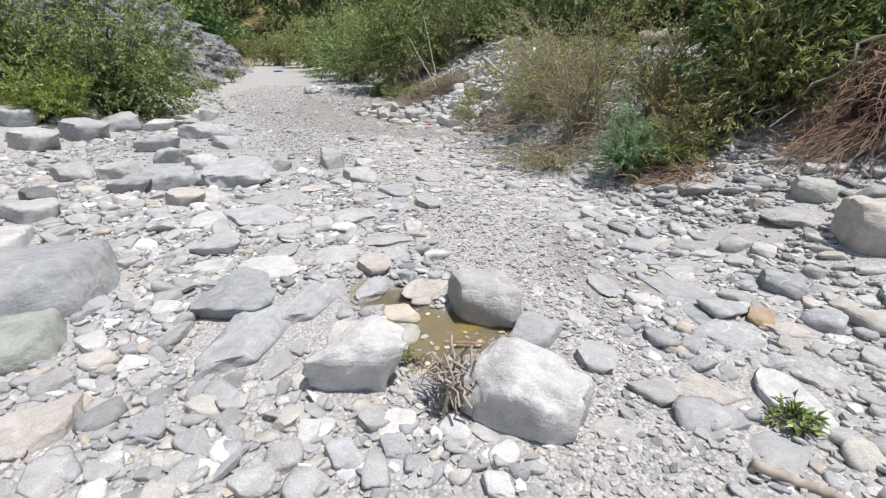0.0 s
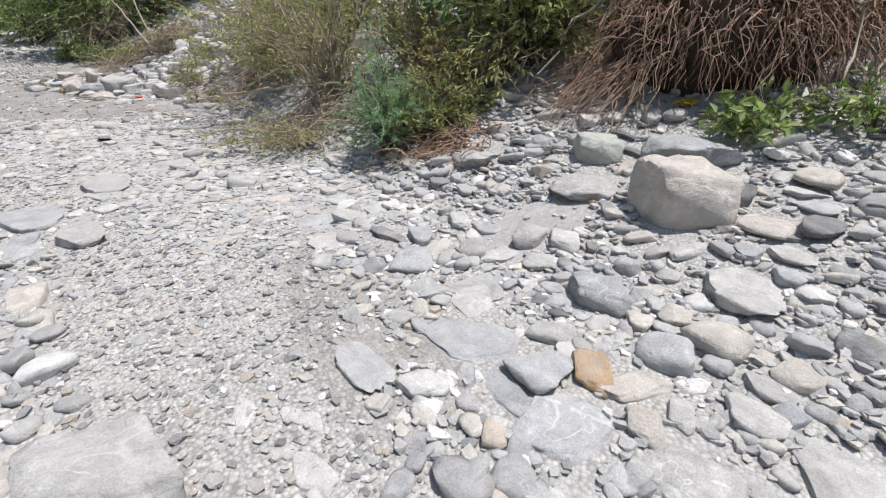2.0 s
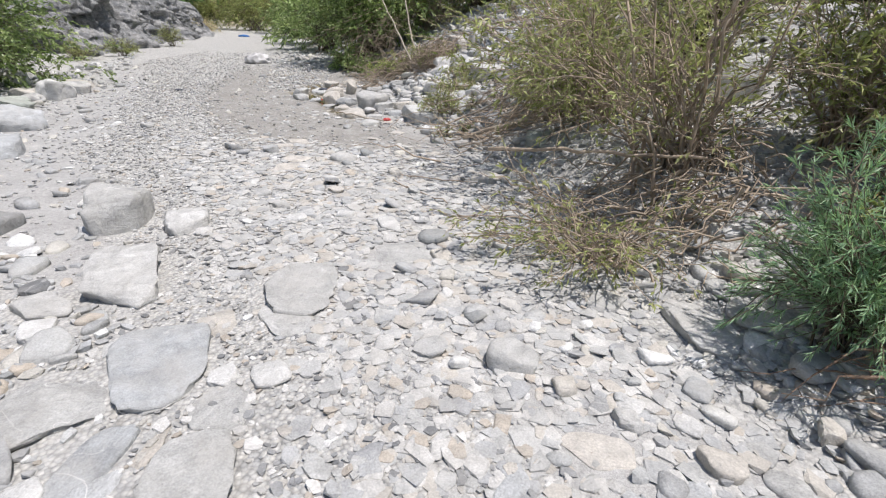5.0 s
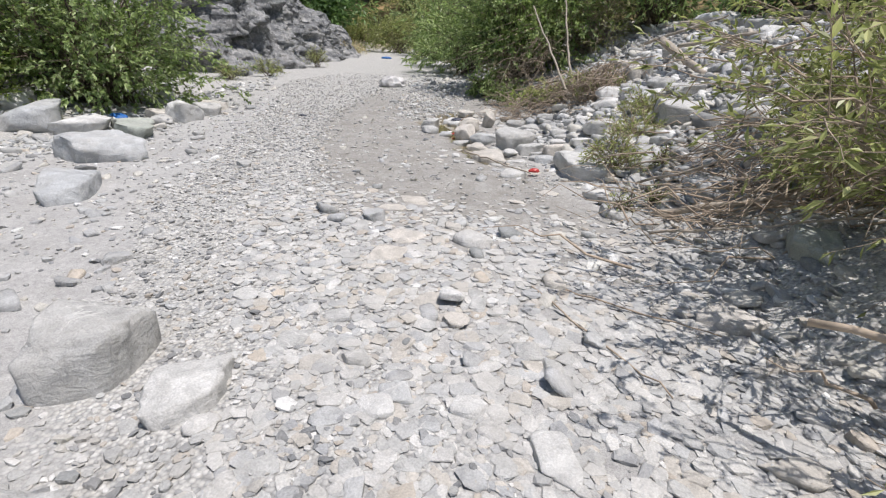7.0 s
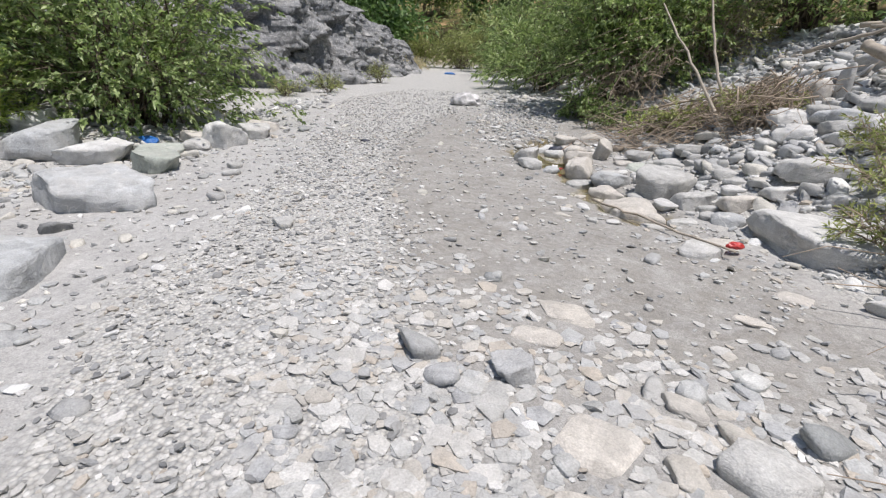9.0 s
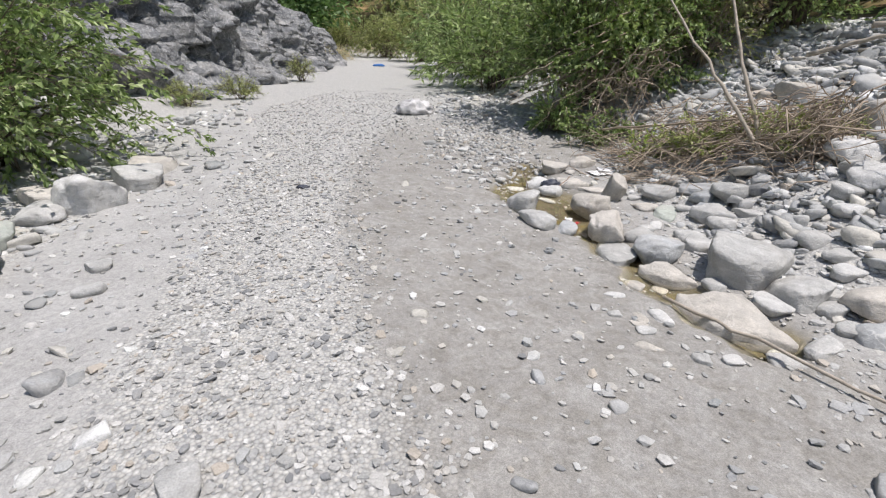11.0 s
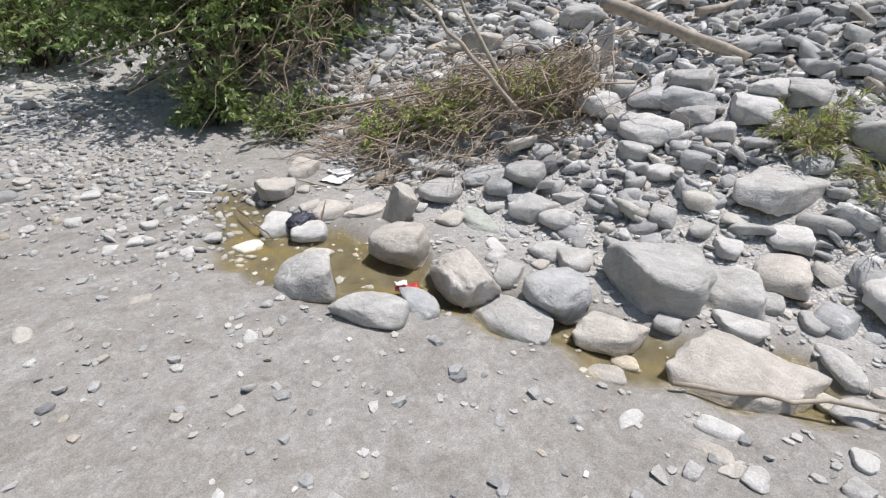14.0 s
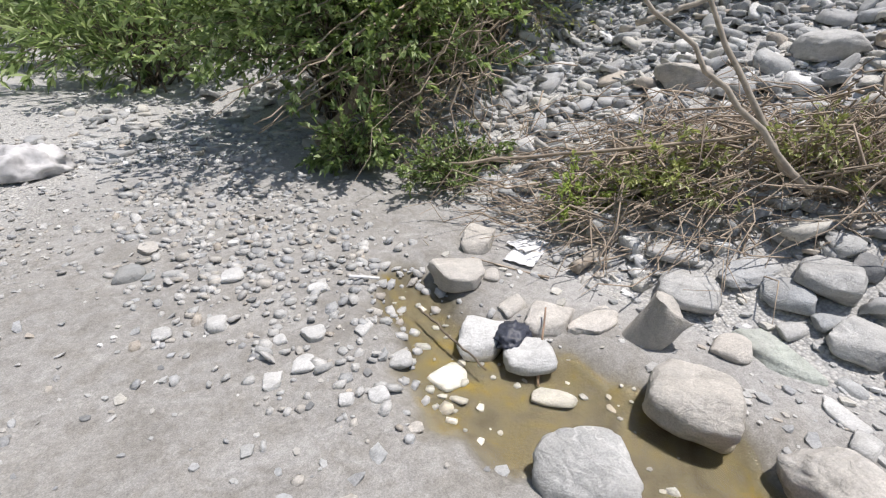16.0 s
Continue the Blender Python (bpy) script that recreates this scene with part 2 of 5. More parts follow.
def mesh_of(name, verts, faces, material, smooth=True):
    """A mesh from arrays: verts n x 3, faces m x 3 or m x 4."""
    verts, faces = np.asarray(verts, np.float32), np.asarray(faces, np.int32)
    me = bpy.data.meshes.new(name)
    k = faces.shape[1]
    me.vertices.add(len(verts))
    me.vertices.foreach_set("co", verts.ravel())
    me.loops.add(faces.size)
    me.loops.foreach_set("vertex_index", faces.ravel())
    me.polygons.add(len(faces))
    me.polygons.foreach_set("loop_start", np.arange(0, faces.size, k, dtype=np.int32))
    me.polygons.foreach_set("use_smooth", np.full(len(faces), smooth))
    me.update(calc_edges=True)
    if material:
        me.materials.append(material)
    return me


def part(name, me, parent, label=""):
    ob = new(name, me)
    ob.parent = parent
    return tagged(ob, label)


def smooth(a, b, v):
    k = np.clip((v - a) / (b - a), 0, 1)
    return k * k * (3 - 2 * k)


def wobble(x, y, f, seed=0.0):
    """Smooth cheap noise, about -1 to 1, for arrays."""
    return (np.sin(f * x * 1.3 + 2.1 * np.sin(f * y * 0.7 + seed) + seed) + np.sin(f * y * 1.7 + 1.7 * np.sin(f * x * 0.9 + 1.3 * seed) + 2 * seed)) / 2


# ---- shape of the ground ----
def toe(y):
    """x at which the bank beyond the pools begins."""
    return np.interp(y, [-6, 2, 5, 7, 10.5, 12.2, 14, 15.6, 17.5, 21, 30, 60], [3.2, 2.6, 2.25, 1.8, 0.75, -0.1, -0.85, -1.3, -1.5, -3.2, -7, -19])


def left_edge(y):
    return np.interp(y, [-6, 8, 12, 15, 20, 32, 36, 60], [-8, -7, -7.2, -8.6, -10, -13, -17, -30])


def middle(y):
    """x of the middle of the gravel track."""
    return np.interp(y, [-2, 3, 5, 6, 7, 8, 9, 10, 11.3, 12.1, 13.5, 15.8, 20, 32, 60], [1.2, 0.85, 0.6, 0.2, -0.45, -1.2, -2.0, -2.7, -3.35, -3.85, -4.6, -5.5, -7.0, -10.5, -24])


def half_width(y):
    return np.interp(y, [0, 3, 4, 7, 9, 11, 13, 16, 18, 24, 32, 60], [0.3, 0.5, 0.75, 0.8, 1.0, 0.8, 0.75, 0.9, 1.8, 3.0, 3.6, 5.0])


def pool_depth(x, y):
    """0 outside, to 1 in the deep of the two pools."""
    def seg(ax, ay, bx, by, r):
        t = np.clip(((x - ax) * (bx - ax) + (y - ay) * (by - ay)) / ((bx - ax) ** 2 + (by - ay) ** 2), 0, 1)
        return np.hypot(x - ax - t * (bx - ax), y - ay - t * (by - ay)) - r
    near = np.minimum(seg(-0.42, 3.35, 0.1, 2.9, 0.2), np.minimum(seg(0.0, 2.85, 0.42, 2.75, 0.30), seg(0.02, 2.7, 0.1, 2.45, 0.16)))
    far = np.minimum(np.minimum(seg(-2.5, 16.1, -2.45, 15.3, 0.26), seg(-2.45, 15.2, -2.0, 14.4, 0.42)), np.minimum(seg(-2.0, 14.3, -1.4, 13.3, 0.2), seg(-1.35, 13.1, -0.85, 12.45, 0.24)))
    d = np.minimum(near, far) + 0.05 * wobble(x, y, 9.0)
    return smooth(0.10, -0.22, d)


def ground_z(x, y):
    x, y = np.asarray(x, float), np.asarray(y, float)
    z = np.interp(y, [-50, 13, 15.5, 17.5, 19, 24, 32, 60, 100, 400], [0, 0, 0.04, 0.20, 0.32, 0.48, 0.70, 1.3, 2.0, 6.0])
    d = (x - toe(y)) * 0.88
    up = np.maximum(d, 0)
    z = z + np.interp(y, [2, 5, 7, 9], [0.26, 0.37, 0.46, 0.5]) * np.minimum(up * up / (up + 0.15), 3.2) + 0.10 * np.clip(up - 3.5, 0, 9) + 0.45 * np.clip(up - 12, 0, 45)
    z = z + 0.36 * np.exp(-(((x - 2.45) / 0.6) ** 2 + ((y - 8.5) / 1.0) ** 2))
    dl = np.maximum(left_edge(y) - x, 0)
    z = z + 0.12 * np.minimum(dl, 3) + 0.6 * np.clip(dl - 3, 0, 40)
    z = z + 0.07 * np.exp(-((x - middle(y)) / 1.2) ** 2) * smooth(8, 10, y) * smooth(17, 14, y)
    z = z + 0.05 * smooth(2.5, 5, np.abs(x - middle(y))) * wobble(x, y, 0.8, 1.0)
    z = z + (0.012 * wobble(x, y, 2.1, 2.0) + 0.002 * wobble(x, y, 7.0, 3.0))
    end = np.maximum(y - 46, 0)
    z = z + 0.35 * np.minimum(end, 60) * smooth(46, 54, y)
    return z - 0.13 * pool_depth(x, y)


def gz(x, y):
    return float(ground_z(x, y))


def gravel_mask(x, y):
    e = np.abs(x - middle(y)) / half_width(y)
    return smooth(1.3, 0.75, e + 0.15 * wobble(x, y, 2.2, 4.0))


def wet_mask(x, y):
    """Damp silt between the gravel track and the far pool, and round the near one."""
    a = smooth(middle(y) + 0.5 * half_width(y), middle(y) + 0.95 * half_width(y), x) * smooth(toe(y) + 0.1, toe(y) - 0.6, x)
    a = a * smooth(8.0, 10.5, y) * smooth(19.5, 17, y)
    b = smooth(0.5, 0.1, np.hypot((x - 1.45) / 0.35, (y - 3.9) / 0.9) - 0.8) * 0.7
    return np.clip(np.maximum(a * 0.95, b) + 0.8 * smooth(0.0, 0.25, pool_depth(x, y)), 0, 1)


def chip_zone(x, y):
    """Flat stone chips between the track and the bank."""
    z = smooth(-0.3, 0.2, x - middle(y)) * smooth(0.15, -0.25, x - toe(y)) * smooth(4.4, 5.4, y) * smooth(11.0, 9.0, y)
    return z


def cobble_density(x, y):
    """Where loose cobbles lie: thick on both sides, few on the track and the silt."""
    d = 1 - gravel_mask(x, y)
    d = d * (1 - 0.97 * smooth(0.05, 0.3, wet_mask(x, y)) * smooth(9.0, 10.5, y))
    d = d * (1 - 0.9 * smooth(-0.6 * half_width(y), -1.0 * half_width(y), x - middle(y)) * smooth(5.6, 7.2, y) * smooth(left_edge(y) + 0.9, left_edge(y) + 1.6, x))
    d = d * (1 - 0.85 * chip_zone(x, y))
    pit = np.hypot((x - 2.75) / 0.5, (y - 4.15) / 0.3)
    d = d * smooth(0.7, 1.2, pit)
    d = d * smooth(7.0, 5.0, x - toe(y)) * smooth(-3.2, -2.2, x - left_edge(y))
    return np.clip(d, 0.0, 1) * (1 - 0.9 * smooth(0.15, 0.6, pool_depth(x, y)))


def spread(a, b, fine, far, grow=1.12):
    """Coordinates, fine from a to b and wider and wider outside, to far."""
    mid = list(np.arange(a, b + fine / 2, fine))
    lo, hi, s = [], [], fine
    while (hi[-1] if hi else b) < far:
        s *= grow
        hi.append((hi[-1] if hi else b) + s)
        lo.append((lo[-1] if lo else a) - s)
    return np.array(lo[::-1] + mid + hi)


gx, gy = spread(-7, 5, 0.08, 600), spread(-1, 20, 0.08, 600)
GX, GY = np.meshgrid(gx, gy)
vx, vy = GX.ravel(), GY.ravel()
idx = np.arange(len(vx)).reshape(GX.shape)
quads = np.stack([idx[:-1, :-1], idx[:-1, 1:], idx[1:, 1:], idx[1:, :-1]], -1).reshape(-1, 4)
ground_mesh = mesh_of("ground", np.stack([vx, vy, ground_z(vx, vy)], 1), quads, GROUND)
hill = np.maximum(smooth(2.5, 4.5, left_edge(vy) - vx), np.maximum(smooth(5, 8, vx - toe(vy)), smooth(44, 50, vy)))
hill = np.maximum(hill, smooth(-8, -14, vy))
for key, val in (("gravel", np.maximum(gravel_mask(vx, vy), 0.85 * smooth(0.1, 0.5, cobble_density(vx, vy)))), ("wet", wet_mask(vx, vy)), ("algae", smooth(0.15, 0.6, pool_depth(vx, vy))), ("hill", hill)):
    ground_mesh.attributes.new(key, "FLOAT", "POINT").data.foreach_set("value", np.asarray(val, np.float32))
ground = tagged(new("ground", ground_mesh), "pale sandy gravel streambed with damp silt patches", "ground", kind="structure")


def water_sheet(name, x0, x1, y0, y1, z, label):
    xs, ys = np.arange(x0, x1, 0.04), np.arange(y0, y1, 0.04)
    X, Y = np.meshgrid(xs, ys)
    inside = (pool_depth(X, Y) > 0.05)
    ids = np.arange(X.size).reshape(X.shape)
    ok = inside[:-1, :-1] & inside[1:, 1:] & inside[1:, :-1] & inside[:-1, 1:]
    q = np.stack([ids[:-1, :-1], ids[:-1, 1:], ids[1:, 1:], ids[1:, :-1]], -1)[ok]
    used, inv = np.unique(q.ravel(), return_inverse=True)
    v = np.stack([X.ravel()[used], Y.ravel()[used], np.full(len(used), z)], 1)
    ob = new(name, mesh_of(name, v, inv.reshape(-1, 4), WATER))
    ob.visible_shadow = False
    return tagged(ob, label, "water", kind="structure")


water_sheet("water_near", -1.2, 1.2, 2.0, 4.2, -0.035, "shallow murky puddle between pale boulders")
water_sheet("water_far", -3.4, -0.2, 11.8, 17.0, -0.03, "shallow yellow-brown pool with algae among stones")

# ---- stones ----
ICO = {}
for sub in (1, 2, 3, 4, 5):
    bm = bmesh.new()
    bmesh.ops.create_icosphere(bm, subdivisions=sub, radius=1.0)
    ICO[sub] = (np.array([v.co[:] for v in bm.verts]), np.array([[v.index for v in f.verts] for f in bm.faces]))
    bm.free()


def stone_points(sub, seed, cuts=7, rough=0.10, hard=0.88):
    """A unit stone: a ball cut by random planes, with a flattened top, and bent by noise."""
    r = np.random.default_rng(seed)
    v = np.sign(ICO[sub][0]) * np.abs(ICO[sub][0]) ** np.array([0.78, 0.78, 0.66])      # a blocky ball
    for q in range(cuts):
        kind = r.random()
        n = r.normal(size=3) * (np.array([1, 1, 0.25]) if kind < 0.6 else np.array([0.35, 0.35, 1]) if kind < 0.85 else np.ones(3))
        c = r.uniform(0.45, 0.82)
        if q == 0:      # the worn upper face
            n, c = np.array([r.normal() * 0.22, r.normal() * 0.22, 1.0]), r.uniform(0.62, 0.8)
        n /= np.linalg.norm(n)
        v -= np.maximum(v @ n - c, 0)[:, None] * n * hard
    off = r.uniform(-50, 50, 3)
    if rough:
        push = np.array([noise.fractal(Vector(p * 1.2 + off), 1.0, 2.0, 2) * rough + (noise.fractal(Vector(p * 4.5 + off), 0.8, 2.1, 4) * rough * 0.55 if sub > 2 else 0) for p in v])
        v *= (1 + push)[:, None]
    v -= (v.max(0) + v.min(0)) / 2
    return v / np.abs(v).max(0)


STONE_MESH = {}


def stone_mesh(shape, tone, sub):
    """Shared meshes: 0 to 9 rounded, 10 to 15 angular slabs."""
    key = (shape, tone, sub)
    if key not in STONE_MESH:
        angular = shape >= 10
        pts = stone_points(sub, 100 + shape, 12 if angular else 9, 0.16 if angular else 0.10, 0.94 if angular else 0.76)
        STONE_MESH[key] = mesh_of("stone", pts, ICO[sub][1], ROCK[tone] if tone in ROCK else COBBLE)
    return STONE_MESH[key]


TAKEN = []
TONE_WORDS = {"grey": "grey", "blue": "blue-grey", "white": "white marbled", "tan": "tan", "dark": "dark slate", "green": "greenish-grey", "orange": "ochre"}


def rock(x, y, w, d, h, turn, tone, shape=0, lift=0.0, lean=0.0):
    """One boulder on the ground: its width, depth and height in metres, bedded a little into the ground."""
    big = w > 0.32
    name = "boulder" if big else "stone"
    ob = new(name, stone_mesh(shape, tone, 4 if big else 3))
    ob.matrix_basis = pose(x, y, gz(x, y) + (h * 0.3 if pool_depth(x, y) > 0.2 else -0.1 * h if h < 0.32 * w else h * 0.14) + lift, 0, lean, turn) @ Matrix.Diagonal((w / 2, d / 2, h / 2, 1))
    form = "angular" if shape >= 10 else "rounded"
    size = "large" if w > 0.5 else "mid-sized" if big else "small"
    bed = "standing in shallow water" if pool_depth(x, y) > 0.2 else "on the stony bank" if x > toe(y) + 0.3 else "bedded in the gravel"
    tagged(ob, f"{size} {form} {TONE_WORDS[tone]} stone {bed}", "boulder" if big else "stone", "stones of the streambed")
    TAKEN.append((x, y, 0.5 * max(w, d)))
    return ob


# stones of the lower streambed and the pools
rock(-1.05, 2.69, 0.88, 0.41, 0.24, 86, "blue", 14)
rock(-0.80, 2.43, 0.33, 0.15, 0.06, 80, "grey", 15)
rock(-0.73, 2.57, 0.11, 0.14, 0.06, 27, "grey", 15)
rock(-0.51, 2.70, 0.47, 0.22, 0.09, 73, "tan", 11)
rock(-0.34, 2.35, 0.58, 0.43, 0.45, 19, "white", 11)
rock(-0.17, 2.83, 0.31, 0.25, 0.10, 11, "grey", 0)
rock(0.35, 1.94, 0.27, 0.15, 0.03, -4, "grey", 10)
rock(0.50, 2.13, 0.69, 0.48, 0.52, -32, "white", 12)
rock(0.70, 2.73, 0.32, 0.34, 0.19, -12, "blue", 5)
rock(0.94, 1.95, 0.24, 0.16, 0.03, -27, "grey", 1)
rock(0.99, 2.50, 0.26, 0.28, 0.10, -22, "blue", 10)
rock(1.01, 2.93, 0.26, 0.12, 0.05, -71, "white", 15)
rock(1.21, 2.21, 0.27, 0.21, 0.09, -31, "grey", 11)
rock(1.51, 2.22, 0.33, 0.23, 0.09, -38, "tan", 5)
rock(1.61, 1.84, 0.24, 0.31, 0.05, -49, "blue", 12)
rock(1.65, 2.85, 0.17, 0.08, 0.01, 16, "grey", 10)
rock(1.82, 2.96, 0.35, 0.16, 0.03, -76, "blue", 9)
rock(1.87, 2.18, 0.56, 0.26, 0.15, -88, "white", 10)
rock(1.92, 2.72, 0.38, 0.32, 0.07, -49, "blue", 0)
rock(2.13, 1.62, 0.25, 0.22, 0.09, -63, "dark", 13)
rock(2.16, 2.59, 0.17, 0.16, 0.07, -60, "tan", 14)
rock(2.16, 2.39, 0.35, 0.31, 0.11, -62, "grey", 12)
rock(2.18, 2.90, 0.20, 0.25, 0.08, -50, "orange", 14)
rock(2.28, 2.76, 0.34, 0.16, 0.09, -6, "tan", 14)
rock(2.28, 1.93, 0.22, 0.21, 0.08, -57, "grey", 5)
rock(2.33, 2.57, 0.12, 0.15, 0.05, -64, "grey", 14)
rock(2.56, 2.85, 0.26, 0.23, 0.15, -59, "blue", 9)
rock(2.56, 2.44, 0.23, 0.18, 0.08, -72, "grey", 4)
rock(2.57, 2.04, 0.49, 0.52, 0.07, -59, "grey", 14)
rock(2.68, 2.38, 0.12, 0.14, 0.07, -75, "blue", 5)
rock(2.69, 2.69, 0.13, 0.12, 0.07, -66, "blue", 6)
rock(2.76, 2.52, 0.23, 0.18, 0.07, -71, "grey", 10)
rock(2.80, 2.79, 0.28, 0.22, 0.14, -79, "tan", 1)
rock(2.85, 2.92, 0.12, 0.06, 0.02, -7, "white", 14)
rock(2.89, 2.47, 0.21, 0.19, 0.07, -74, "tan", 5)
rock(2.90, 2.64, 0.23, 0.11, 0.04, -15, "tan", 15)
rock(3.06, 2.56, 0.18, 0.16, 0.10, -73, "blue", 13)
rock(3.17, 2.96, 0.46, 0.40, 0.13, -79, "grey", 10)
rock(3.36, 2.73, 0.17, 0.23, 0.07, -71, "white", 13)
rock(3.38, 2.87, 0.15, 0.14, 0.07, -68, "blue", 4)
rock(3.55, 2.98, 0.27, 0.19, 0.05, -68, "grey", 10)
rock(-2.40, 4.91, 0.39, 0.53, 0.12, 32, "white", 1)
rock(-1.95, 4.16, 0.46, 0.46, 0.19, 32, "blue", 11)
rock(-1.81, 3.81, 0.36, 0.26, 0.07, 33, "white", 0)
rock(-1.48, 4.63, 0.44, 0.32, 0.08, 24, "grey", 1)
rock(-1.36, 3.68, 0.57, 0.52, 0.15, 28, "white", 10)
rock(-1.36, 3.15, 0.57, 0.74, 0.23, 33, "blue", 11)
rock(-1.28, 4.07, 0.45, 0.21, 0.08, 78, "grey", 13)
rock(-1.15, 4.82, 0.23, 0.31, 0.09, 19, "white", 9)
rock(-0.83, 4.02, 0.41, 0.47, 0.05, 18, "grey", 12)
rock(-0.80, 3.12, 0.68, 0.31, 0.19, 77, "blue", 14)
rock(-0.47, 3.76, 0.31, 0.37, 0.11, 13, "tan", 10)
rock(-0.42, 4.33, 0.53, 0.33, 0.09, 10, "grey", 13)
rock(-0.41, 3.42, 0.43, 0.20, 0.12, 61, "blue", 15)
rock(-0.30, 3.94, 0.24, 0.27, 0.08, 10, "blue", 14)
rock(-0.19, 4.70, 0.22, 0.29, 0.09, 24, "tan", 5)
rock(-0.19, 3.09, 0.29, 0.25, 0.09, 10, "tan", 14)
rock(-0.04, 3.24, 0.15, 0.13, 0.05, 7, "tan", 6)
rock(-0.01, 3.40, 0.38, 0.29, 0.04, 6, "tan", 5)
rock(0.40, 3.10, 0.52, 0.43, 0.39, -3, "grey", 14)
rock(0.81, 3.32, 0.21, 0.10, 0.02, 64, "white", 5)
rock(1.03, 3.19, 0.18, 0.08, 0.02, -41, "white", 14)
rock(1.31, 3.41, 0.44, 0.20, 0.08, -74, "blue", 10)
rock(1.40, 3.04, 0.16, 0.07, 0.01, 36, "white", 14)
rock(1.43, 4.71, 0.29, 0.30, 0.04, -8, "grey", 10)
rock(1.50, 3.14, 0.21, 0.15, 0.07, -6, "white", 14)
rock(1.83, 3.33, 0.55, 0.30, 0.05, -48, "blue", 15)
rock(1.86, 4.18, 0.28, 0.29, 0.10, -20, "blue", 1)
rock(1.87, 4.61, 0.41, 0.19, 0.11, -70, "dark", 13)
rock(1.97, 3.01, 0.29, 0.28, 0.12, -56, "blue", 11)
rock(2.01, 3.63, 0.25, 0.32, 0.05, -30, "grey", 15)
rock(2.01, 4.91, 0.21, 0.20, 0.06, -18, "grey", 10)
rock(2.04, 4.46, 0.17, 0.23, 0.10, -22, "blue", 4)
rock(2.09, 3.77, 0.38, 0.32, 0.04, -30, "grey", 11)
rock(2.11, 4.30, 0.30, 0.14, 0.06, 29, "tan", 5)
rock(2.19, 3.09, 0.11, 0.14, 0.04, -45, "white", 10)
rock(2.20, 3.21, 0.26, 0.15, 0.10, -42, "grey", 1)
rock(2.28, 4.15, 0.18, 0.23, 0.11, -29, "grey", 9)
rock(2.31, 3.54, 0.21, 0.13, 0.05, -38, "dark", 10)
rock(2.36, 3.64, 0.12, 0.10, 0.06, -38, "white", 4)
rock(2.39, 3.02, 0.21, 0.18, 0.03, -51, "grey", 14)
rock(2.43, 4.02, 0.35, 0.16, 0.06, 20, "grey", 4)
rock(2.48, 3.17, 0.11, 0.15, 0.04, -50, "grey", 15)
rock(2.52, 4.38, 0.23, 0.21, 0.06, -31, "blue", 4)
rock(2.56, 3.82, 0.20, 0.21, 0.07, -39, "grey", 12)
rock(2.61, 3.34, 0.35, 0.27, 0.17, -48, "blue", 14)
rock(2.63, 3.08, 0.13, 0.13, 0.08, -54, "tan", 4)
rock(2.66, 4.98, 0.16, 0.22, 0.06, -28, "blue", 4)
rock(2.66, 4.05, 0.24, 0.24, 0.13, -38, "grey", 5)
rock(2.77, 3.85, 0.24, 0.21, 0.11, -57, "white", 14)
rock(2.82, 3.03, 0.16, 0.20, 0.06, -58, "tan", 12)
rock(2.85, 3.22, 0.14, 0.13, 0.05, -55, "tan", 11)
rock(2.87, 3.71, 0.08, 0.11, 0.05, -46, "dark", 4)
rock(2.90, 4.76, 0.16, 0.19, 0.05, -33, "tan", 12)
rock(2.97, 3.58, 0.10, 0.13, 0.04, -50, "grey", 13)
rock(3.01, 3.26, 0.13, 0.14, 0.05, -56, "grey", 12)
rock(3.15, 3.43, 0.27, 0.12, 0.07, -1, "grey", 13)
rock(3.21, 4.12, 0.14, 0.13, 0.03, -45, "orange", 15)
rock(3.24, 3.33, 0.28, 0.13, 0.08, -4, "grey", 6)
rock(3.30, 4.30, 0.53, 0.51, 0.12, -44, "grey", 12)
rock(3.47, 3.64, 0.56, 0.54, 0.52, -30, "tan", 14)
rock(3.60, 4.55, 0.42, 0.34, 0.26, -50, "green", 14)
rock(3.69, 3.21, 0.29, 0.33, 0.08, -65, "tan", 6)
rock(3.80, 3.51, 0.22, 0.30, 0.13, -60, "dark", 4)
rock(3.82, 3.02, 0.22, 0.29, 0.09, -84, "dark", 10)
rock(3.82, 4.39, 0.32, 0.15, 0.06, -102, "dark", 13)
rock(3.95, 4.65, 0.34, 0.16, 0.06, -99, "dark", 13)
rock(4.00, 3.15, 0.28, 0.27, 0.06, -68, "blue", 11)
rock(4.03, 4.07, 0.68, 0.92, 0.27, -47, "blue", 13)
rock(4.06, 4.91, 0.17, 0.23, 0.10, -45, "white", 1)
rock(4.11, 3.28, 0.26, 0.26, 0.05, -66, "white", 13)
rock(4.26, 3.31, 0.26, 0.36, 0.09, -67, "tan", 6)
rock(-3.29, 6.51, 0.36, 0.48, 0.21, 31, "blue", 11)
rock(-2.87, 5.86, 0.53, 0.71, 0.12, 31, "grey", 14)
rock(-2.77, 6.74, 1.07, 1.29, 0.35, 41, "blue", 15)
rock(-1.92, 5.72, 0.84, 0.58, 0.11, 23, "grey", 15)
rock(-1.89, 5.03, 0.75, 0.71, 0.15, 26, "blue", 14)
rock(-1.59, 6.21, 0.53, 0.48, 0.09, 18, "tan", 13)
rock(-1.48, 6.63, 0.16, 0.14, 0.06, 45, "dark", 15)
rock(-1.30, 6.44, 0.23, 0.28, 0.08, 45, "grey", 14)
rock(-1.10, 6.78, 0.48, 0.65, 0.21, 13, "grey", 14)
rock(-0.88, 5.12, 0.53, 0.71, 0.16, 14, "grey", 13)
rock(-0.78, 5.82, 0.45, 0.50, 0.10, 11, "grey", 13)
rock(-0.75, 6.19, 0.14, 0.13, 0.04, 40, "grey", 0)
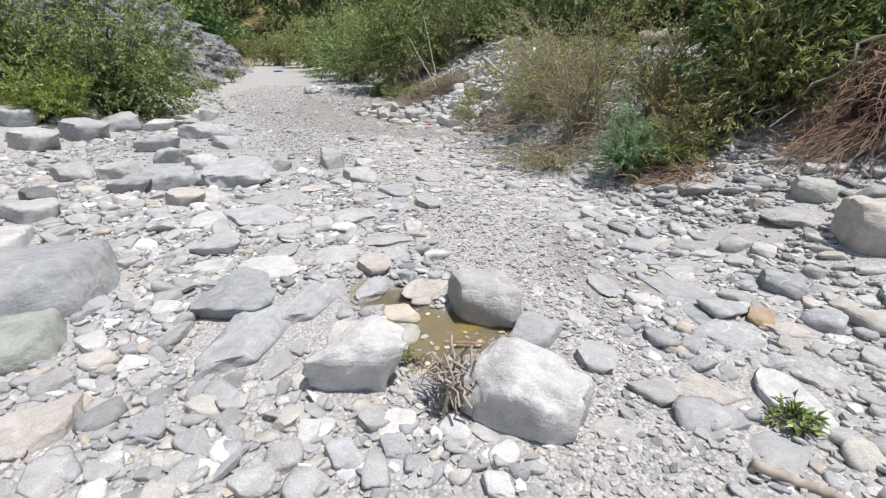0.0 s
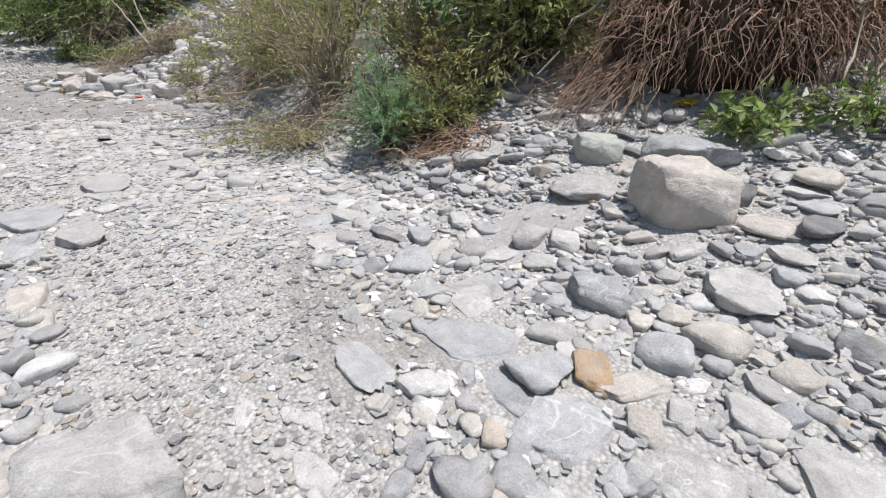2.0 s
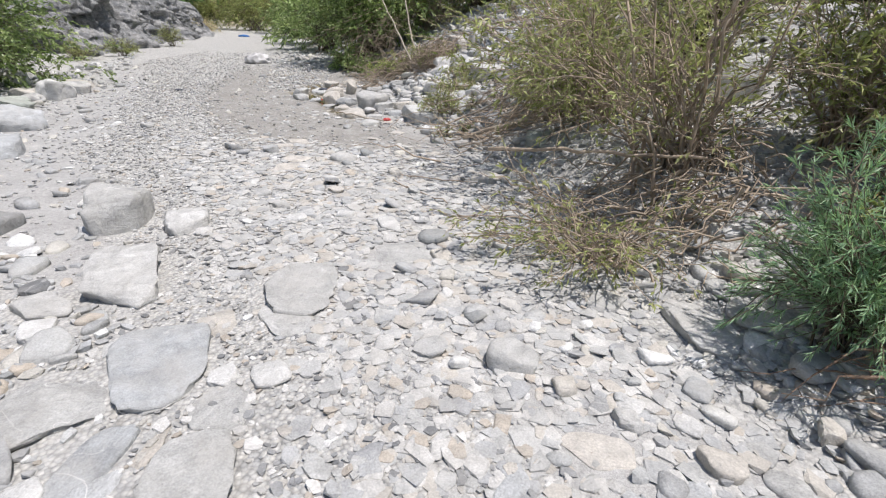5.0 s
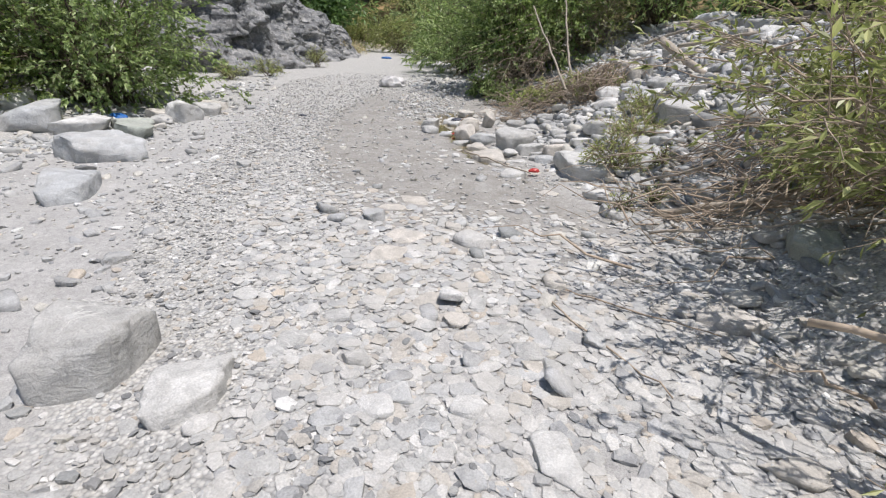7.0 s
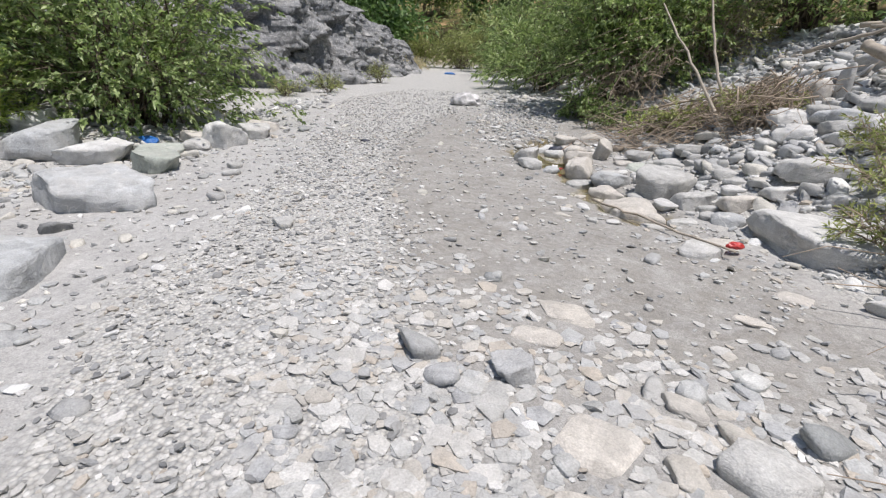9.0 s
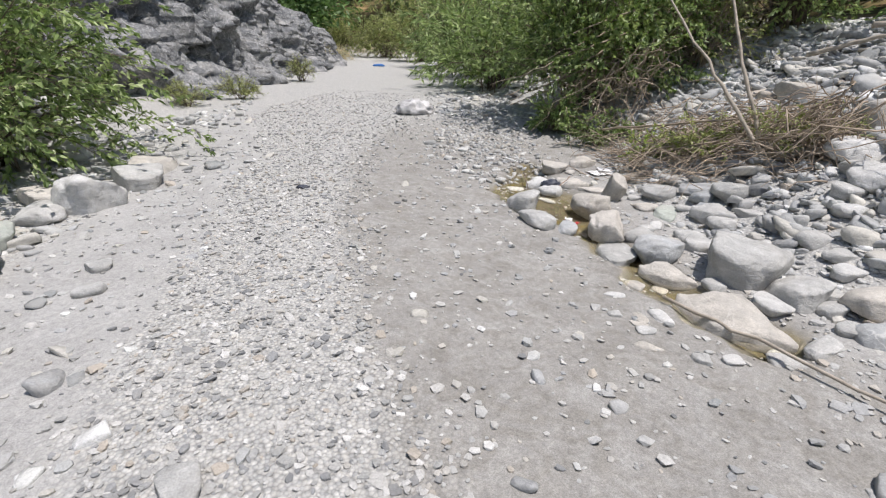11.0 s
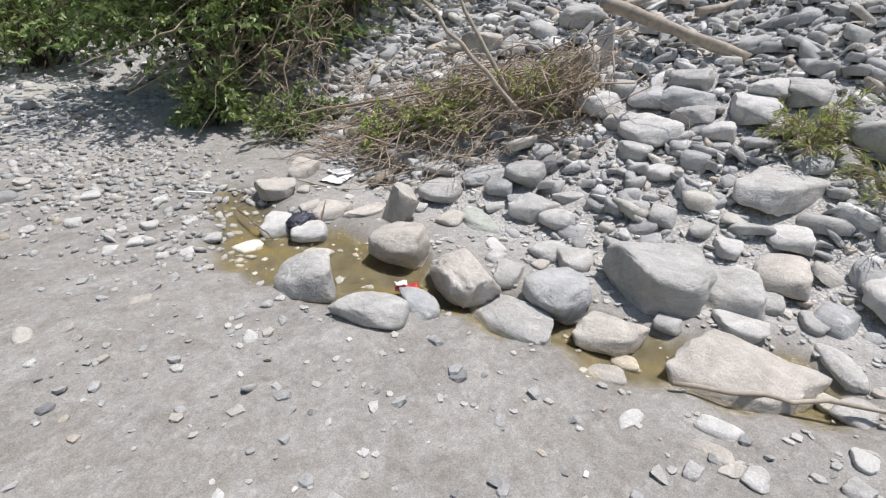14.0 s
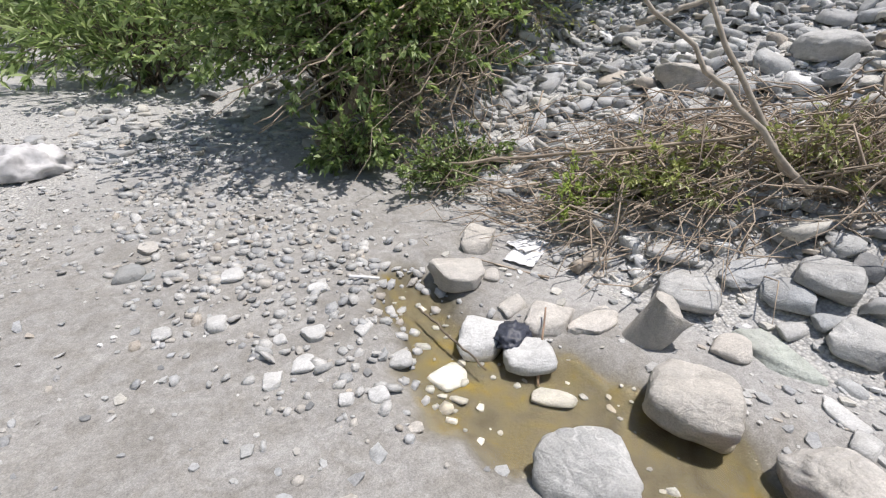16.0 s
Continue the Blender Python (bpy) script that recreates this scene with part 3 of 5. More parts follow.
rock(-0.56, 5.45, 0.10, 0.13, 0.04, 51, "white", 4)
rock(-0.52, 6.07, 0.43, 0.59, 0.13, 21, "blue", 4)
rock(-0.45, 5.58, 0.37, 0.17, 0.07, 85, "blue", 9)
rock(-0.43, 6.41, 0.21, 0.28, 0.04, 31, "tan", 12)
rock(-0.37, 5.87, 0.19, 0.12, 0.04, 38, "grey", 13)
rock(-0.37, 5.42, 0.28, 0.13, 0.05, 88, "blue", 14)
rock(-0.29, 5.66, 0.20, 0.09, 0.04, 87, "tan", 13)
rock(-0.19, 6.01, 0.14, 0.13, 0.05, 31, "white", 15)
rock(-0.13, 6.77, 0.46, 0.62, 0.14, 4, "grey", 10)
rock(-0.12, 5.84, 0.26, 0.27, 0.04, 47, "grey", 15)
rock(-0.10, 5.51, 0.32, 0.43, 0.11, 18, "grey", 10)
rock(-0.09, 6.46, 0.25, 0.33, 0.05, 23, "grey", 4)
rock(-0.01, 6.04, 0.16, 0.18, 0.06, 41, "white", 6)
rock(0.11, 6.86, 0.16, 0.08, 0.03, 70, "white", 0)
rock(0.23, 6.61, 0.17, 0.08, 0.03, 51, "dark", 15)
rock(0.25, 5.40, 0.19, 0.12, 0.02, 28, "grey", 12)
rock(0.43, 6.29, 0.10, 0.14, 0.04, 11, "grey", 12)
rock(0.46, 6.71, 0.09, 0.06, 0.02, 8, "white", 4)
rock(0.78, 5.55, 0.13, 0.06, 0.01, 53, "grey", 14)
rock(0.85, 5.70, 0.21, 0.10, 0.02, 52, "white", 4)
rock(0.87, 5.95, 0.10, 0.10, 0.04, -2, "white", 12)
rock(0.95, 5.55, 0.23, 0.11, 0.04, 56, "blue", 5)
rock(0.95, 5.97, 0.09, 0.12, 0.04, -5, "grey", 13)
rock(1.05, 5.74, 0.23, 0.15, 0.03, -10, "white", 14)
rock(1.08, 5.32, 0.18, 0.15, 0.03, -16, "grey", 10)
rock(1.26, 5.43, 0.14, 0.11, 0.02, -23, "grey", 15)
rock(1.28, 5.72, 0.30, 0.17, 0.03, -19, "tan", 15)
rock(1.40, 5.46, 0.21, 0.10, 0.04, -75, "blue", 11)
rock(1.44, 5.07, 0.36, 0.37, 0.04, 15, "blue", 12)
rock(1.46, 5.96, 0.12, 0.12, 0.05, -22, "white", 12)
rock(1.55, 5.57, 0.09, 0.11, 0.03, -31, "blue", 1)
rock(1.59, 6.72, 0.21, 0.23, 0.07, -18, "grey", 5)
rock(1.66, 5.86, 0.11, 0.11, 0.04, -29, "white", 6)
rock(1.71, 5.47, 0.17, 0.22, 0.07, -39, "blue", 1)
rock(1.72, 5.30, 0.31, 0.14, 0.06, 42, "white", 11)
rock(1.78, 6.05, 0.12, 0.16, 0.07, -30, "blue", 6)
rock(1.87, 5.60, 0.15, 0.11, 0.05, -40, "grey", 9)
rock(1.91, 5.10, 0.20, 0.22, 0.06, -15, "blue", 10)
rock(2.00, 6.50, 0.35, 0.48, 0.11, -12, "grey", 4)
rock(2.28, 6.51, 0.30, 0.29, 0.08, -34, "grey", 9)
rock(2.51, 5.78, 0.23, 0.23, 0.07, -50, "tan", 15)
rock(3.00, 5.41, 0.46, 0.62, 0.14, -14, "grey", 13)
rock(3.41, 6.46, 0.52, 0.71, 0.19, -28, "dark", 15)
rock(3.91, 5.03, 0.20, 0.27, 0.11, -43, "white", 4)
rock(-4.30, 8.47, 0.51, 0.69, 0.16, 30, "tan", 13)
rock(-2.40, 7.37, 0.31, 0.42, 0.18, 22, "dark", 5)
rock(0.26, 7.74, 0.18, 0.24, 0.06, 9, "white", 14)
rock(0.39, 7.27, 0.40, 0.48, 0.06, 23, "grey", 12)
rock(1.91, 7.07, 0.13, 0.16, 0.07, -22, "white", 9)
rock(-1.68, 12.45, 0.07, 0.09, 0.04, -63, "grey", 5)
rock(-1.66, 12.74, 0.15, 0.07, 0.04, -4, "white", 1)
rock(-1.55, 12.37, 0.12, 0.06, 0.03, -13, "tan", 4)
rock(-1.53, 12.13, 0.16, 0.07, 0.04, -21, "tan", 5)
rock(-1.53, 12.46, 0.17, 0.09, 0.04, -65, "tan", 9)
rock(-1.52, 12.31, 0.09, 0.12, 0.04, -69, "white", 1)
rock(-1.49, 12.98, 0.18, 0.13, 0.07, -52, "tan", 9)
rock(-1.40, 12.50, 0.19, 0.11, 0.06, -65, "white", 0)
rock(-1.27, 12.08, 0.10, 0.10, 0.05, -79, "grey", 5)
rock(-1.11, 12.12, 0.09, 0.11, 0.04, -78, "white", 4)
rock(-0.97, 12.61, 0.66, 0.50, 0.24, -67, "tan", 5)
rock(-0.80, 12.24, 0.16, 0.20, 0.09, -77, "grey", 1)
rock(-0.80, 12.33, 0.12, 0.12, 0.07, -75, "grey", 4)
rock(-0.71, 12.79, 0.27, 0.18, 0.09, -66, "white", 4)
rock(-0.57, 12.37, 0.33, 0.15, 0.09, -129, "grey", 6)
rock(-0.47, 12.98, 0.38, 0.44, 0.23, -64, "grey", 9)
rock(-0.35, 12.59, 0.14, 0.19, 0.08, -72, "grey", 4)
rock(-0.34, 12.83, 0.19, 0.25, 0.10, -68, "grey", 9)
rock(-0.28, 12.99, 0.21, 0.16, 0.08, -66, "grey", 5)
rock(-0.22, 12.53, 0.21, 0.29, 0.13, -74, "blue", 0)
rock(-0.11, 12.87, 0.29, 0.40, 0.18, -69, "tan", 9)
rock(0.17, 12.98, 0.26, 0.29, 0.13, -69, "white", 9)
rock(-3.27, 14.78, 0.13, 0.09, 0.04, -1, "tan", 0)
rock(-2.69, 14.37, 0.07, 0.06, 0.04, -27, "grey", 1)
rock(-2.61, 14.39, 0.06, 0.05, 0.03, -30, "white", 1)
rock(-2.42, 14.49, 0.39, 0.37, 0.30, -34, "grey", 9)
rock(-2.25, 13.96, 0.44, 0.24, 0.18, -54, "grey", 1)
rock(-2.18, 14.95, 0.23, 0.13, 0.07, -33, "grey", 6)
rock(-1.96, 13.93, 0.36, 0.17, 0.10, -98, "blue", 1)
rock(-1.71, 14.57, 0.41, 0.45, 0.31, -49, "tan", 6)
rock(-1.62, 13.98, 0.50, 0.34, 0.30, -100, "tan", 12)
rock(-1.50, 15.00, 0.26, 0.20, 0.44, -32, "tan", 10, 0.0, 18)
rock(-1.57, 13.56, 0.60, 0.33, 0.18, -79, "grey", 9)
rock(-1.34, 13.87, 0.20, 0.26, 0.11, -40, "grey", 5)
rock(-1.31, 13.01, 0.14, 0.11, 0.06, -54, "tan", 9)
rock(-1.26, 14.09, 0.12, 0.16, 0.06, -67, "grey", 0)
rock(-1.25, 13.16, 0.39, 0.26, 0.16, -52, "tan", 5)
rock(-1.24, 13.53, 0.38, 0.45, 0.23, -81, "blue", 6)
rock(-1.18, 14.75, 0.20, 0.24, 0.10, -54, "tan", 1)
rock(-1.16, 14.23, 0.23, 0.11, 0.06, -104, "white", 4)
rock(-1.08, 13.86, 0.10, 0.14, 0.05, -74, "tan", 1)
rock(-1.02, 14.59, 0.48, 0.23, 0.14, -105, "green", 0)
rock(-0.97, 13.02, 0.15, 0.14, 0.07, -59, "grey", 0)
rock(-0.94, 13.94, 0.23, 0.25, 0.14, -73, "grey", 1)
rock(-0.90, 13.75, 0.25, 0.28, 0.14, -48, "grey", 4)
rock(-0.78, 14.66, 0.27, 0.12, 0.07, -6, "grey", 0)
rock(-0.77, 13.25, 0.56, 0.54, 0.42, -40, "grey", 4)
rock(-0.65, 14.39, 0.35, 0.32, 0.16, -66, "grey", 5)
rock(-0.63, 14.82, 0.27, 0.31, 0.14, -59, "blue", 9)
rock(-0.62, 14.16, 0.27, 0.28, 0.14, -71, "grey", 6)
rock(-0.61, 14.58, 0.29, 0.13, 0.08, -9, "blue", 0)
rock(-0.41, 14.74, 0.33, 0.44, 0.20, -62, "grey", 6)
rock(-0.38, 14.28, 0.29, 0.13, 0.08, -16, "grey", 4)
rock(-0.21, 14.65, 0.19, 0.25, 0.11, -65, "dark", 5)
rock(-0.17, 13.81, 0.13, 0.17, 0.07, -55, "blue", 6)
rock(-0.15, 13.64, 0.20, 0.27, 0.11, -57, "grey", 0)
rock(-0.13, 13.19, 0.17, 0.23, 0.10, -64, "white", 4)
rock(-0.09, 13.39, 0.16, 0.21, 0.08, -61, "grey", 5)
rock(0.49, 13.23, 0.47, 0.64, 0.23, -82, "grey", 5)
rock(-3.86, 16.11, 0.10, 0.13, 0.05, 11, "white", 6)
rock(-3.48, 16.52, 0.15, 0.15, 0.07, 3, "white", 1)
rock(-3.42, 15.79, 0.08, 0.07, 0.04, 3, "white", 1)
rock(-3.39, 15.55, 0.11, 0.11, 0.06, 3, "white", 5)
rock(-3.31, 15.83, 0.07, 0.08, 0.04, 0, "white", 9)
rock(-3.24, 15.60, 0.13, 0.12, 0.06, -1, "white", 1)
rock(-3.14, 15.80, 0.13, 0.12, 0.06, -3, "white", 4)
rock(-3.11, 15.28, 0.08, 0.08, 0.04, -5, "white", 0)
rock(-2.97, 15.24, 0.10, 0.10, 0.05, -9, "white", 9)
rock(-2.89, 15.02, 0.08, 0.06, 0.03, -12, "tan", 1)
rock(-2.87, 15.75, 0.17, 0.08, 0.05, 44, "white", 0)
rock(-2.78, 15.46, 0.13, 0.12, 0.07, -13, "grey", 1)
rock(-2.28, 15.46, 0.31, 0.30, 0.18, -24, "white", 5)
rock(-2.17, 15.99, 0.37, 0.32, 0.16, -22, "tan", 4)
rock(-2.15, 15.21, 0.28, 0.29, 0.16, -15, "white", 6)
rock(-1.99, 15.59, 0.27, 0.13, 0.08, 24, "tan", 0)
rock(-1.94, 15.93, 0.11, 0.15, 0.07, -26, "tan", 1)
rock(-1.89, 15.37, 0.30, 0.26, 0.13, -33, "tan", 5)
rock(-1.77, 16.38, 0.28, 0.38, 0.17, -26, "tan", 5)
rock(-1.67, 15.24, 0.38, 0.18, 0.10, 13, "tan", 4)
rock(-1.26, 15.08, 0.12, 0.16, 0.07, -47, "grey", 4)
rock(-0.96, 15.19, 0.37, 0.48, 0.18, -50, "grey", 6)
rock(-0.78, 15.47, 0.35, 0.25, 0.12, -48, "grey", 6)
rock(-0.58, 15.06, 0.49, 0.23, 0.14, -3, "blue", 9)
rock(-3.96, 17.11, 0.14, 0.20, 0.05, 10, "tan", 10)
# stones beside the track and on the upper bank
rock(-1.66, 7.62, 0.46, 0.42, 0.46, 40, "grey", 5)
rock(-6.75, 11.56, 0.80, 0.80, 0.40, 57, "white", 11)
rock(-6.35, 12.04, 0.57, 0.57, 0.28, 52, "green", 4)
rock(-6.90, 13.10, 0.51, 0.51, 0.26, 49, "tan", 4)
rock(-6.45, 13.15, 0.62, 0.60, 0.55, 45, "white", 13)
rock(-6.92, 14.43, 0.54, 0.54, 0.27, 43, "tan", 0)
rock(-5.13, 10.52, 0.88, 0.88, 0.44, 56, "blue", 14)
rock(-4.68, 9.95, 0.21, 0.21, 0.13, 59, "dark", 13)
rock(-6.07, 10.99, 0.41, 0.41, 0.07, 57, "tan", 15)
rock(-5.14, 12.03, 0.17, 0.17, 0.09, 45, "grey", 4)
rock(1.25, 12.82, 0.65, 0.65, 0.33, -18, "grey", 4)
rock(0.59, 10.97, 0.36, 0.36, 0.18, -16, "grey", 11)
rock(1.32, 10.86, 0.46, 0.46, 0.23, -27, "blue", 15)
rock(2.41, 17.93, 0.92, 0.92, 0.46, -0, "white", 1)
rock(2.82, 16.81, 0.80, 0.73, 0.36, -19, "grey", 4)
rock(0.73, 16.85, 0.47, 0.47, 0.28, -7, "tan", 4)
rock(1.61, 16.16, 0.56, 0.56, 0.29, -13, "grey", 1)
rock(1.12, 11.79, 0.22, 0.22, 0.12, -20, "grey", 5)
rock(-0.33, 11.91, 0.28, 0.28, 0.07, -2, "tan", 15)
rock(-0.01, 9.31, 0.23, 0.22, 0.05, 2, "grey", 15)
rock(-0.70, 9.45, 0.12, 0.16, 0.05, 7, "tan", 14)
rock(-1.35, 9.52, 0.16, 0.22, 0.05, 23, "grey", 15)
rock(-1.31, 8.69, 0.08, 0.11, 0.05, 34, "grey", 10)
rock(-0.82, 8.77, 0.12, 0.11, 0.05, 15, "tan", 15)
rock(-0.71, 8.64, 0.16, 0.07, 0.05, 67, "tan", 11)
rock(-0.23, 8.68, 0.12, 0.16, 0.05, -10, "grey", 14)
rock(-1.47, 8.32, 0.15, 0.15, 0.05, 48, "grey", 10)
rock(-1.08, 8.60, 0.14, 0.07, 0.05, 81, "white", 12)
rock(1.48, 12.29, 0.31, 0.31, 0.19, -22, "dark", 0)
rock(1.83, 12.09, 0.48, 0.48, 0.24, -26, "grey", 1)
rock(-3.65, 6.30, 0.85, 0.70, 0.45, 30, "blue", 12)
rock(-3.00, 5.60, 0.50, 0.45, 0.25, 20, "tan", 10)
rock(-4.40, 8.00, 0.70, 0.60, 0.40, 35, "blue", 13)
rock(-3.70, 7.50, 0.50, 0.45, 0.30, 28, "white", 14)
rock(-5.20, 8.90, 0.80, 0.70, 0.45, 32, "blue", 11)
rock(-4.60, 6.90, 0.60, 0.50, 0.35, 38, "grey", 15)
# stones farther off and between
rock(-2.76, 3.31, 0.96, 1.09, 0.56, 43, "blue", 0)
rock(-2.39, 2.63, 0.44, 0.61, 0.26, 47, "green", 0)
rock(-1.99, 2.61, 0.16, 0.23, 0.10, 42, "white", 4)
rock(-1.94, 2.24, 0.21, 0.16, 0.12, 46, "grey", 9)
rock(-1.25, 1.94, 0.17, 0.24, 0.10, 39, "blue", 11)
rock(-1.75, 1.93, 0.39, 0.31, 0.14, 48, "tan", 5)
rock(-1.75, 1.78, 0.11, 0.15, 0.06, 51, "tan", 11)
rock(-9.63, 11.06, 1.02, 1.43, 0.60, 42, "blue", 4)
rock(-7.60, 11.52, 0.85, 1.20, 0.50, 34, "blue", 9)
rock(-8.78, 14.79, 0.91, 1.27, 0.53, 32, "white", 9)
rock(-8.69, 11.98, 0.59, 0.82, 0.35, 37, "white", 15)
rock(-7.60, 10.30, 1.02, 1.43, 0.60, 38, "blue", 10)
rock(-7.68, 9.08, 0.91, 1.27, 0.53, 41, "grey", 10)
rock(-4.61, 5.06, 0.36, 0.50, 0.21, 45, "blue", 12)
rock(-4.76, 5.62, 0.36, 0.50, 0.21, 42, "dark", 14)
rock(-4.25, 4.92, 0.51, 0.41, 0.29, 43, "grey", 4)
rock(-3.93, 4.27, 0.39, 0.55, 0.23, 45, "white", 5)
rock(-3.88, 6.02, 0.54, 0.72, 0.32, 35, "blue", 11)
rock(-5.34, 6.93, 0.53, 0.74, 0.31, 39, "grey", 14)
rock(-10.75, 16.48, 0.80, 1.12, 0.47, 34, "white", 6)
rock(-8.95, 11.50, 0.57, 0.79, 0.33, 39, "grey", 12)
rock(-0.21, 1.99, 0.17, 0.16, 0.10, 12, "grey", 10)
rock(-0.49, 1.93, 0.13, 0.15, 0.07, 21, "white", 5)
rock(-0.30, 1.77, 0.16, 0.18, 0.09, 16, "blue", 14)
rock(-0.57, 1.78, 0.18, 0.18, 0.11, 25, "grey", 12)
rock(-0.08, 1.81, 0.15, 0.15, 0.09, 8, "blue", 14)
rock(0.35, 1.61, 0.14, 0.13, 0.08, -8, "white", 14)
rock(-0.64, 1.63, 0.19, 0.16, 0.10, 30, "grey", 4)
rock(3.16, 2.21, 0.19, 0.18, 0.11, -66, "grey", 14)
rock(0.61, 2.52, 0.13, 0.10, 0.06, -6, "tan", 9)
rock(2.39, 4.56, 0.17, 0.24, 0.10, -27, "grey", 14)
rock(3.34, 5.63, 0.28, 0.20, 0.12, -92, "tan", 15)
rock(4.40, 4.56, 0.19, 0.27, 0.11, -54, "grey", 1)
rock(2.34, 3.33, 0.12, 0.11, 0.07, -46, "dark", 13)
rock(1.53, 4.19, 0.09, 0.13, 0.05, -10, "grey", 15)
rock(2.90, 3.43, 0.16, 0.13, 0.10, -55, "grey", 0)
rock(4.23, 4.65, 0.17, 0.24, 0.10, -52, "grey", 10)
rock(2.38, 11.73, 0.66, 0.46, 0.55, -10, "white", 4)
rock(3.16, 8.96, 0.59, 0.41, 0.56, -24, "white", 6)
rock(1.68, 5.67, 0.16, 0.12, 0.09, -23, "tan", 4)
rock(2.15, 5.44, 0.15, 0.11, 0.09, -40, "grey", 10)
rock(2.31, 5.43, 0.15, 0.13, 0.09, -44, "blue", 14)
rock(2.53, 5.24, 0.20, 0.16, 0.09, -52, "dark", 10)
rock(1.42, 5.86, 0.11, 0.10, 0.07, -13, "grey", 14)
rock(-1.16, 7.61, 0.38, 0.30, 0.17, 54, "grey", 5)
rock(-0.95, 9.15, 0.30, 0.29, 0.06, 21, "tan", 5)
rock(-0.51, 8.64, 0.20, 0.19, 0.06, 14, "tan", 1)
rock(-0.38, 7.86, 0.15, 0.15, 0.06, -53, "blue", 5)
rock(-4.11, 9.38, 0.52, 0.73, 0.30, 58, "blue", 5)
rock(-5.96, 11.68, 0.55, 0.74, 0.33, 50, "green", 10)
rock(-6.63, 13.88, 0.53, 0.74, 0.31, 43, "grey", 4)
rock(-6.59, 12.77, 0.37, 0.52, 0.22, 48, "grey", 1)
rock(0.34, 12.09, 0.98, 0.93, 0.34, -4, "white", 4, -0.10)
rock(1.66, 9.69, 0.33, 0.38, 0.19, -31, "green", 14)
rock(0.40, 11.15, 0.27, 0.22, 0.15, -6, "white", 11)
rock(-0.43, 7.77, 0.16, 0.13, 0.06, 21, "white", 9)
rock(-0.99, 8.07, 0.19, 0.15, 0.06, 37, "grey", 5)
rock(0.10, 8.36, 0.17, 0.16, 0.06, -66, "grey", 12)
rock(-0.08, 7.88, 0.15, 0.12, 0.07, 2, "white", 0)
rock(-0.31, 8.49, 0.16, 0.13, 0.06, 9, "tan", 10)
rock(-0.89, 8.31, 0.15, 0.11, 0.06, 29, "grey", 9)
rock(1.10, 8.97, 0.33, 0.27, 0.12, -28, "tan", 5)
rock(0.79, 10.46, 0.27, 0.22, 0.14, -13, "grey", 5)
rock(0.56, 10.62, 0.29, 0.23, 0.15, -9, "white", 14)
rock(-3.29, 10.66, 0.15, 0.21, 0.09, 40, "grey", 4)
rock(-4.89, 11.74, 0.19, 0.15, 0.09, 44, "grey", 6)
rock(-0.63, 8.00, 0.13, 0.09, 0.08, 26, "grey", 14)
rock(-0.49, 11.65, 0.29, 0.24, 0.12, -8, "grey", 5)
rock(0.47, 14.29, 0.39, 0.54, 0.23, -13, "white", 9)
rock(-0.96, 9.48, 0.30, 0.28, 0.06, -2, "tan", 0)
rock(-1.30, 10.06, 0.25, 0.17, 0.06, 9, "tan", 6)
rock(-0.69, 9.81, 0.18, 0.11, 0.06, -11, "tan", 14)
rock(-0.46, 9.56, 0.28, 0.23, 0.11, -21, "grey", 0)
rock(-1.22, 10.35, 0.31, 0.21, 0.06, 5, "tan", 14)
rock(-0.31, 10.74, 0.22, 0.17, 0.06, -15, "tan", 13)
rock(-0.06, 11.13, 0.21, 0.17, 0.06, -18, "tan", 12)
rock(-1.89, 9.22, 0.13, 0.10, 0.04, 39, "white", 10)
rock(0.94, 14.26, 0.45, 0.36, 0.23, -66, "blue", 0)
rock(1.09, 13.81, 0.40, 0.55, 0.23, -72, "white", 14)
rock(0.84, 15.36, 0.29, 0.20, 0.45, -53, "tan", 1)
rock(1.08, 15.33, 0.18, 0.12, 0.59, -55, "grey", 6)
rock(0.57, 14.86, 0.40, 0.55, 0.23, -56, "white", 0)
rock(0.47, 14.55, 0.30, 0.24, 0.17, -59, "grey", 1)
rock(-1.13, 17.74, 0.41, 0.58, 0.24, -21, "blue", 11)
rock(-0.92, 17.37, 0.30, 0.42, 0.18, -24, "tan", 6)
rock(-0.74, 17.33, 0.34, 0.47, 0.20, -26, "white", 1)
rock(1.22, 14.44, 0.37, 0.51, 0.22, -65, "grey", 6)
rock(3.17, 14.69, 0.55, 0.44, 0.30, -70, "blue", 10)
rock(2.86, 15.67, 0.53, 0.74, 0.31, -61, "white", 14)
rock(0.79, 14.12, 0.33, 0.27, 0.20, -66, "grey", 1)
rock(0.75, 13.87, 0.27, 0.22, 0.16, -69, "white", 9)
rock(0.24, 14.22, 0.28, 0.22, 0.15, -62, "grey", 4)
rock(0.15, 13.93, 0.22, 0.23, 0.13, -65, "white", 1)
rock(0.82, 14.88, 0.27, 0.38, 0.16, -58, "grey", 4)
rock(0.83, 14.60, 0.31, 0.44, 0.18, -61, "blue", 9)
rock(1.39, 13.84, 0.33, 0.46, 0.19, -72, "white", 1)
rock(1.45, 13.62, 0.37, 0.52, 0.22, -75, "grey", 14)
rock(4.27, 14.09, 0.56, 0.79, 0.33, -77, "blue", 12)
rock(-3.59, 16.08, 0.12, 0.13, 0.07, 7, "white", 0)
rock(-3.02, 16.20, 0.13, 0.10, 0.06, -2, "white", 6)

